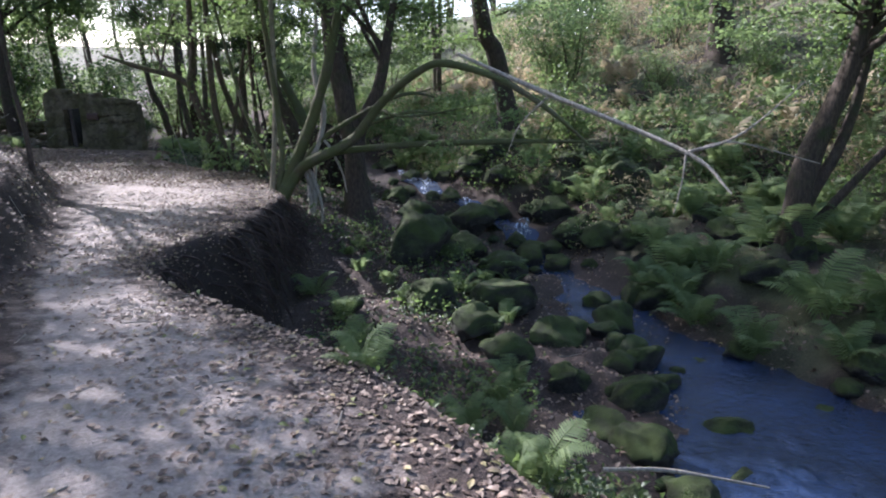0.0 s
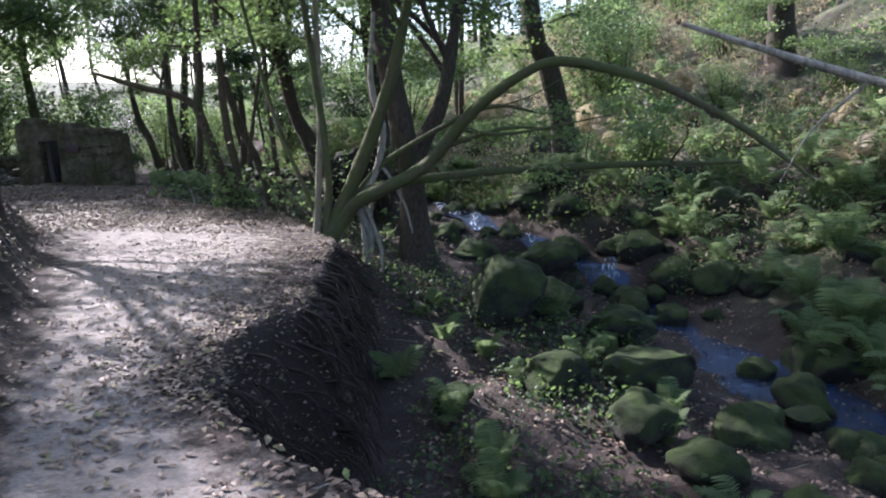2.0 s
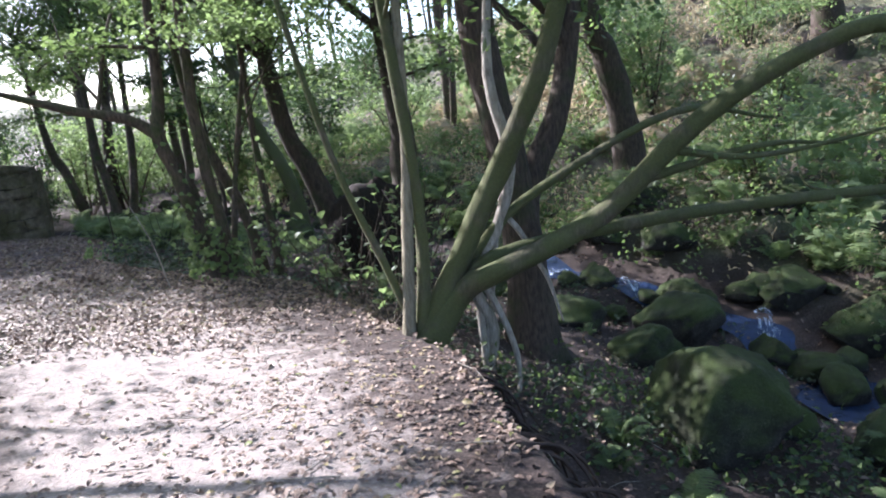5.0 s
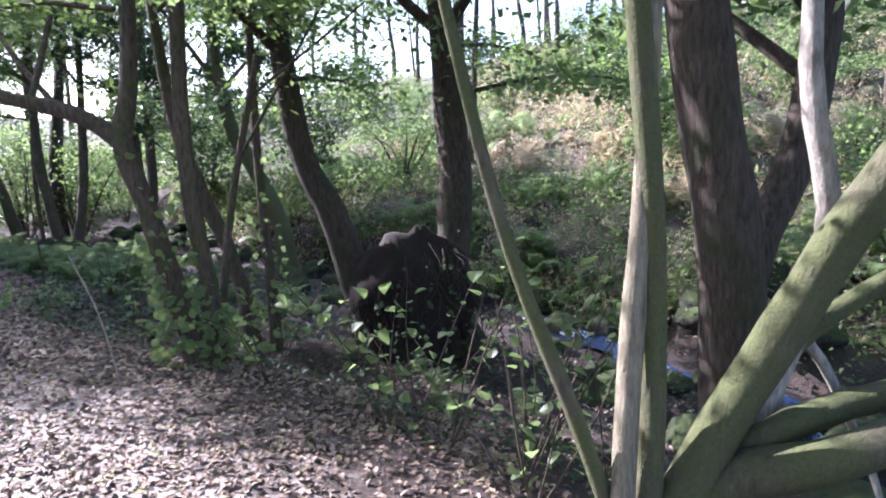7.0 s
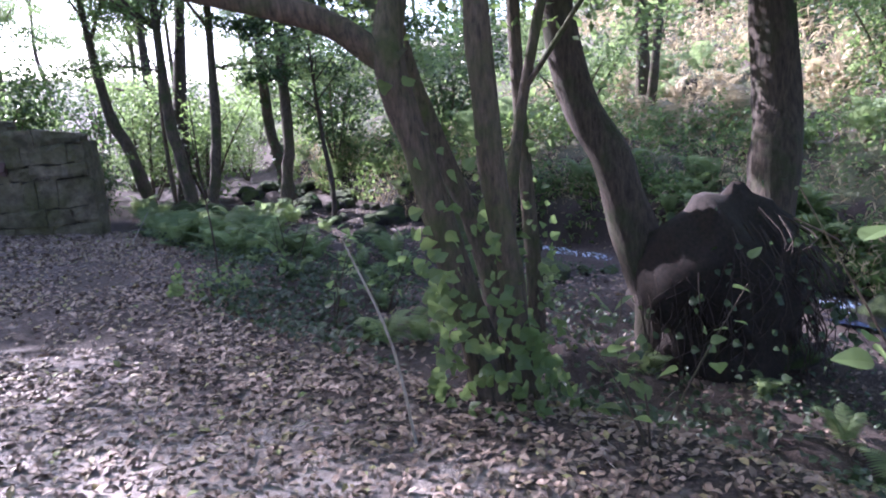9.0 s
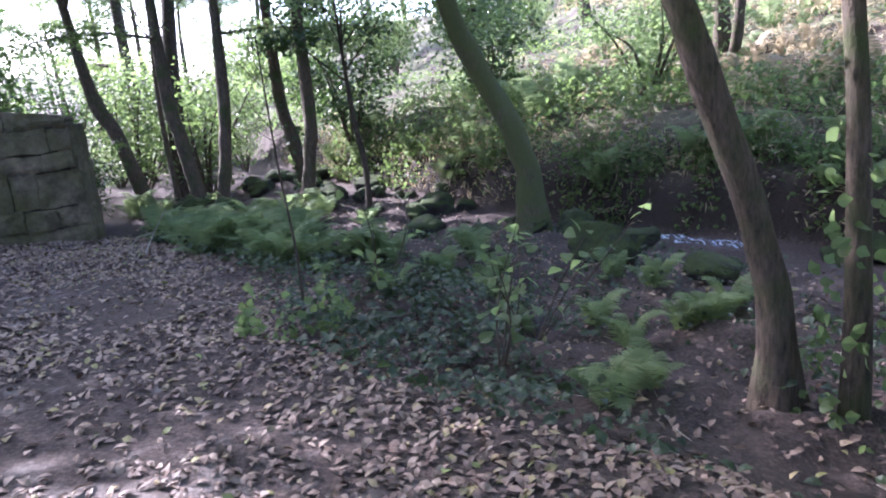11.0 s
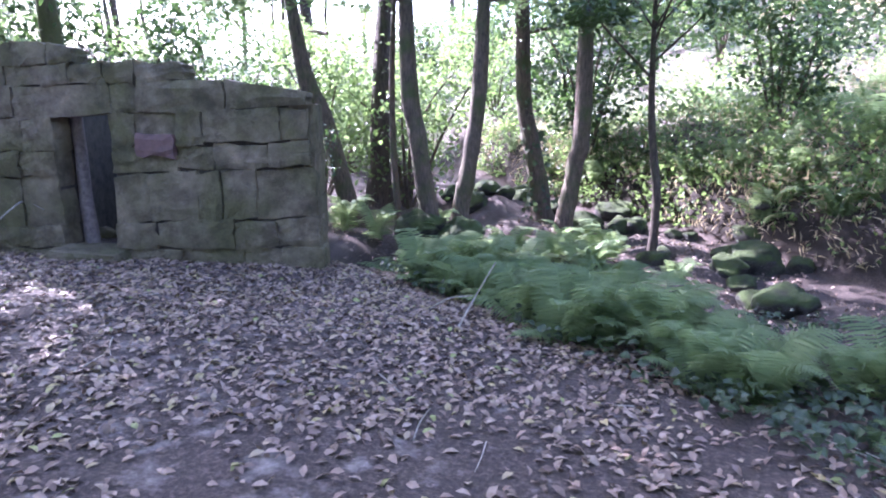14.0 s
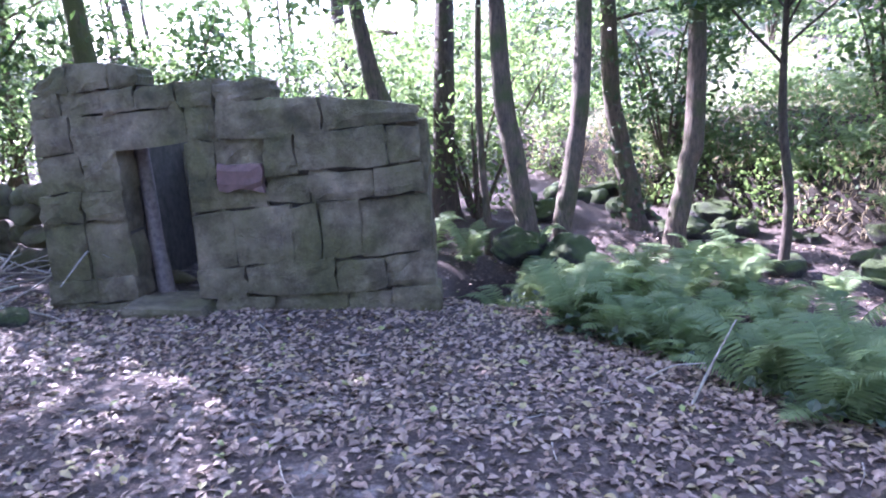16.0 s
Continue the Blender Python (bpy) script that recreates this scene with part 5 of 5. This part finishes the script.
ground_leaves("leaf_litter", "scattered brown fallen leaves on the path", 15000, path_spots(0.5, 15, -0.05, 1.2, 0.5), 0.055, 0.03, LITTER, "fallen leaves", 0.012, 0.2, 11)
ground_leaves("leaf_litter", "thick layer of brown fallen leaves", 48000, path_spots(13, 27, -0.1, 1.15), 0.066, 0.036, LITTER, "fallen leaves", 0.02, 0.32, 12)
ground_leaves("leaf_litter", "brown fallen leaves on the stream bank", 15000, bank_spots, 0.07, 0.038, LITTER, "fallen leaves", 0.03, 0.4, 13)
ground_leaves("leaf_litter", "brown fallen leaves on the slope across the stream", 16000, far_bank(5, 30, 0.5, 8, 69), 0.08, 0.045, LITTER, "fallen leaves", 0.05, 0.5, 22)
ground_leaves("leaf_litter", "brown fallen leaves beside the path", 12000, lambda r, n: (lambda y: np.stack([np.interp(y, LEFT_Y, LEFT_X) - np.abs(r.normal(0, 3, n)), y], 1))(r.uniform(0, 30, n)), 0.07, 0.038, LITTER, "fallen leaves", 0.03, 0.4, 14)


def bank_roots():
    r = np.random.default_rng(37)
    roots = thing("bank_roots", (0, 0, 0), "dark fibrous roots hanging from the eroded bank", "roots")
    for k in range(230):
        y = float(r.uniform(5.2, 12.3))
        x = float(np.interp(y, RIGHT_Y, RIGHT_X)) + r.uniform(0.0, 0.35)
        z = gz(x, y)
        ln = r.uniform(0.25, 0.8)
        o = r.uniform(0.12, 0.45)
        pts = [(x - 0.1, y, z + 0.01), (x + o * 0.6, y + r.normal(0, 0.08), z - ln * 0.25), (x + o, y + r.normal(0, 0.12), z - ln)]
        v, f = tube(pts, [0.02, 0.013, 0.004], 4, 8, 0.25, k)
        part("root", mesh("root", v, f, ROOT), roots)
    mound = thing("root_mound", (0, 0, 0), "dark earthy mound of roots round two trunks", "roots")
    cx, cy, cz = -3.5, 18.7, gz(-3.5, 18.7) + 0.12
    for k in range(260):                                  # roots that hang down the front of the mound
        u = r.uniform(-1, 1)
        x, y = cx + 0.86 * u, cy - r.uniform(0.1, 0.5) * math.sqrt(1 - 0.8 * u * u)
        top = cz + r.uniform(0.45, 1.35) * math.sqrt(1 - 0.6 * u * u)
        ln = r.uniform(0.3, 0.9)
        bow = r.uniform(0.03, 0.16)
        v, f = tube([(x, y + 0.22, top + 0.04), (x + r.normal(0, 0.08), y - bow, top - ln * 0.4), (x + r.normal(0, 0.16), y - bow * 0.6, top - ln)], [0.009, 0.007, 0.003], 3, 7, 0.2, k)
        part("root", mesh("root", v, f, ROOT), mound)
    v, f = rock_mesh(12, 1.0, (1.0, 0.65, 1.2), True)
    v = v + 0.13 * np.stack([fbm(v[:, 0] * 4, v[:, 2] * 4, 3), fbm(v[:, 2] * 4, v[:, 0] * 4, 5), fbm(v[:, 1] * 4, v[:, 0] * 4, 7)], 1)
    part("earth", mesh("earth", v, f, EARTH), mound, "dark earth held by roots").location = (cx, cy + 0.05, cz + 0.25)


bank_roots()


def twigs():
    r = np.random.default_rng(47)
    pieces = []
    for k in range(260):
        y = float(r.uniform(1, 27))
        x = float(np.interp(y, LEFT_Y, LEFT_X) + r.uniform(-0.5, 8))
        ln, a = r.uniform(0.1, 0.5), r.uniform(0, 2 * np.pi)
        p = [(x + math.cos(a) * ln * s + r.normal(0, 0.01), y + math.sin(a) * ln * s, 0) for s in (-0.5, 0, 0.5)]
        p = [(a_, b_, gz(a_, b_) + 0.015) for a_, b_, _ in p]
        pieces.append(tube(p, [0.005, 0.004, 0.002], 4, 6, 0.1, k))
    tagged(new("twigs", mesh("twigs", *joined(pieces), DEAD)), "small dry twigs strewn over the ground", "twigs", kind="stuff")


twigs()


def brush_pile():
    r = np.random.default_rng(53)
    pile = thing("brush_pile", (-17.6, 26.6, gz(-17.6, 26.6)), "tangled pile of dry grey branches beside the ruin", "brush pile")
    for k in range(90):
        c = np.array([r.normal(0, 0.7), r.normal(0, 0.5), abs(r.normal(0.15, 0.3))])
        a, ln = r.uniform(0, 2 * np.pi), r.uniform(0.5, 1.6)
        d = np.array([math.cos(a), math.sin(a), r.normal(0.1, 0.3)]) * ln / 2
        v, f = tube([c - d, c + r.normal(0, 0.08, 3), c + d], [0.014, 0.01, 0.004], 4, 8, 0.15, k)
        part("branch", mesh("branch", v, f, DEAD), pile)


brush_pile()
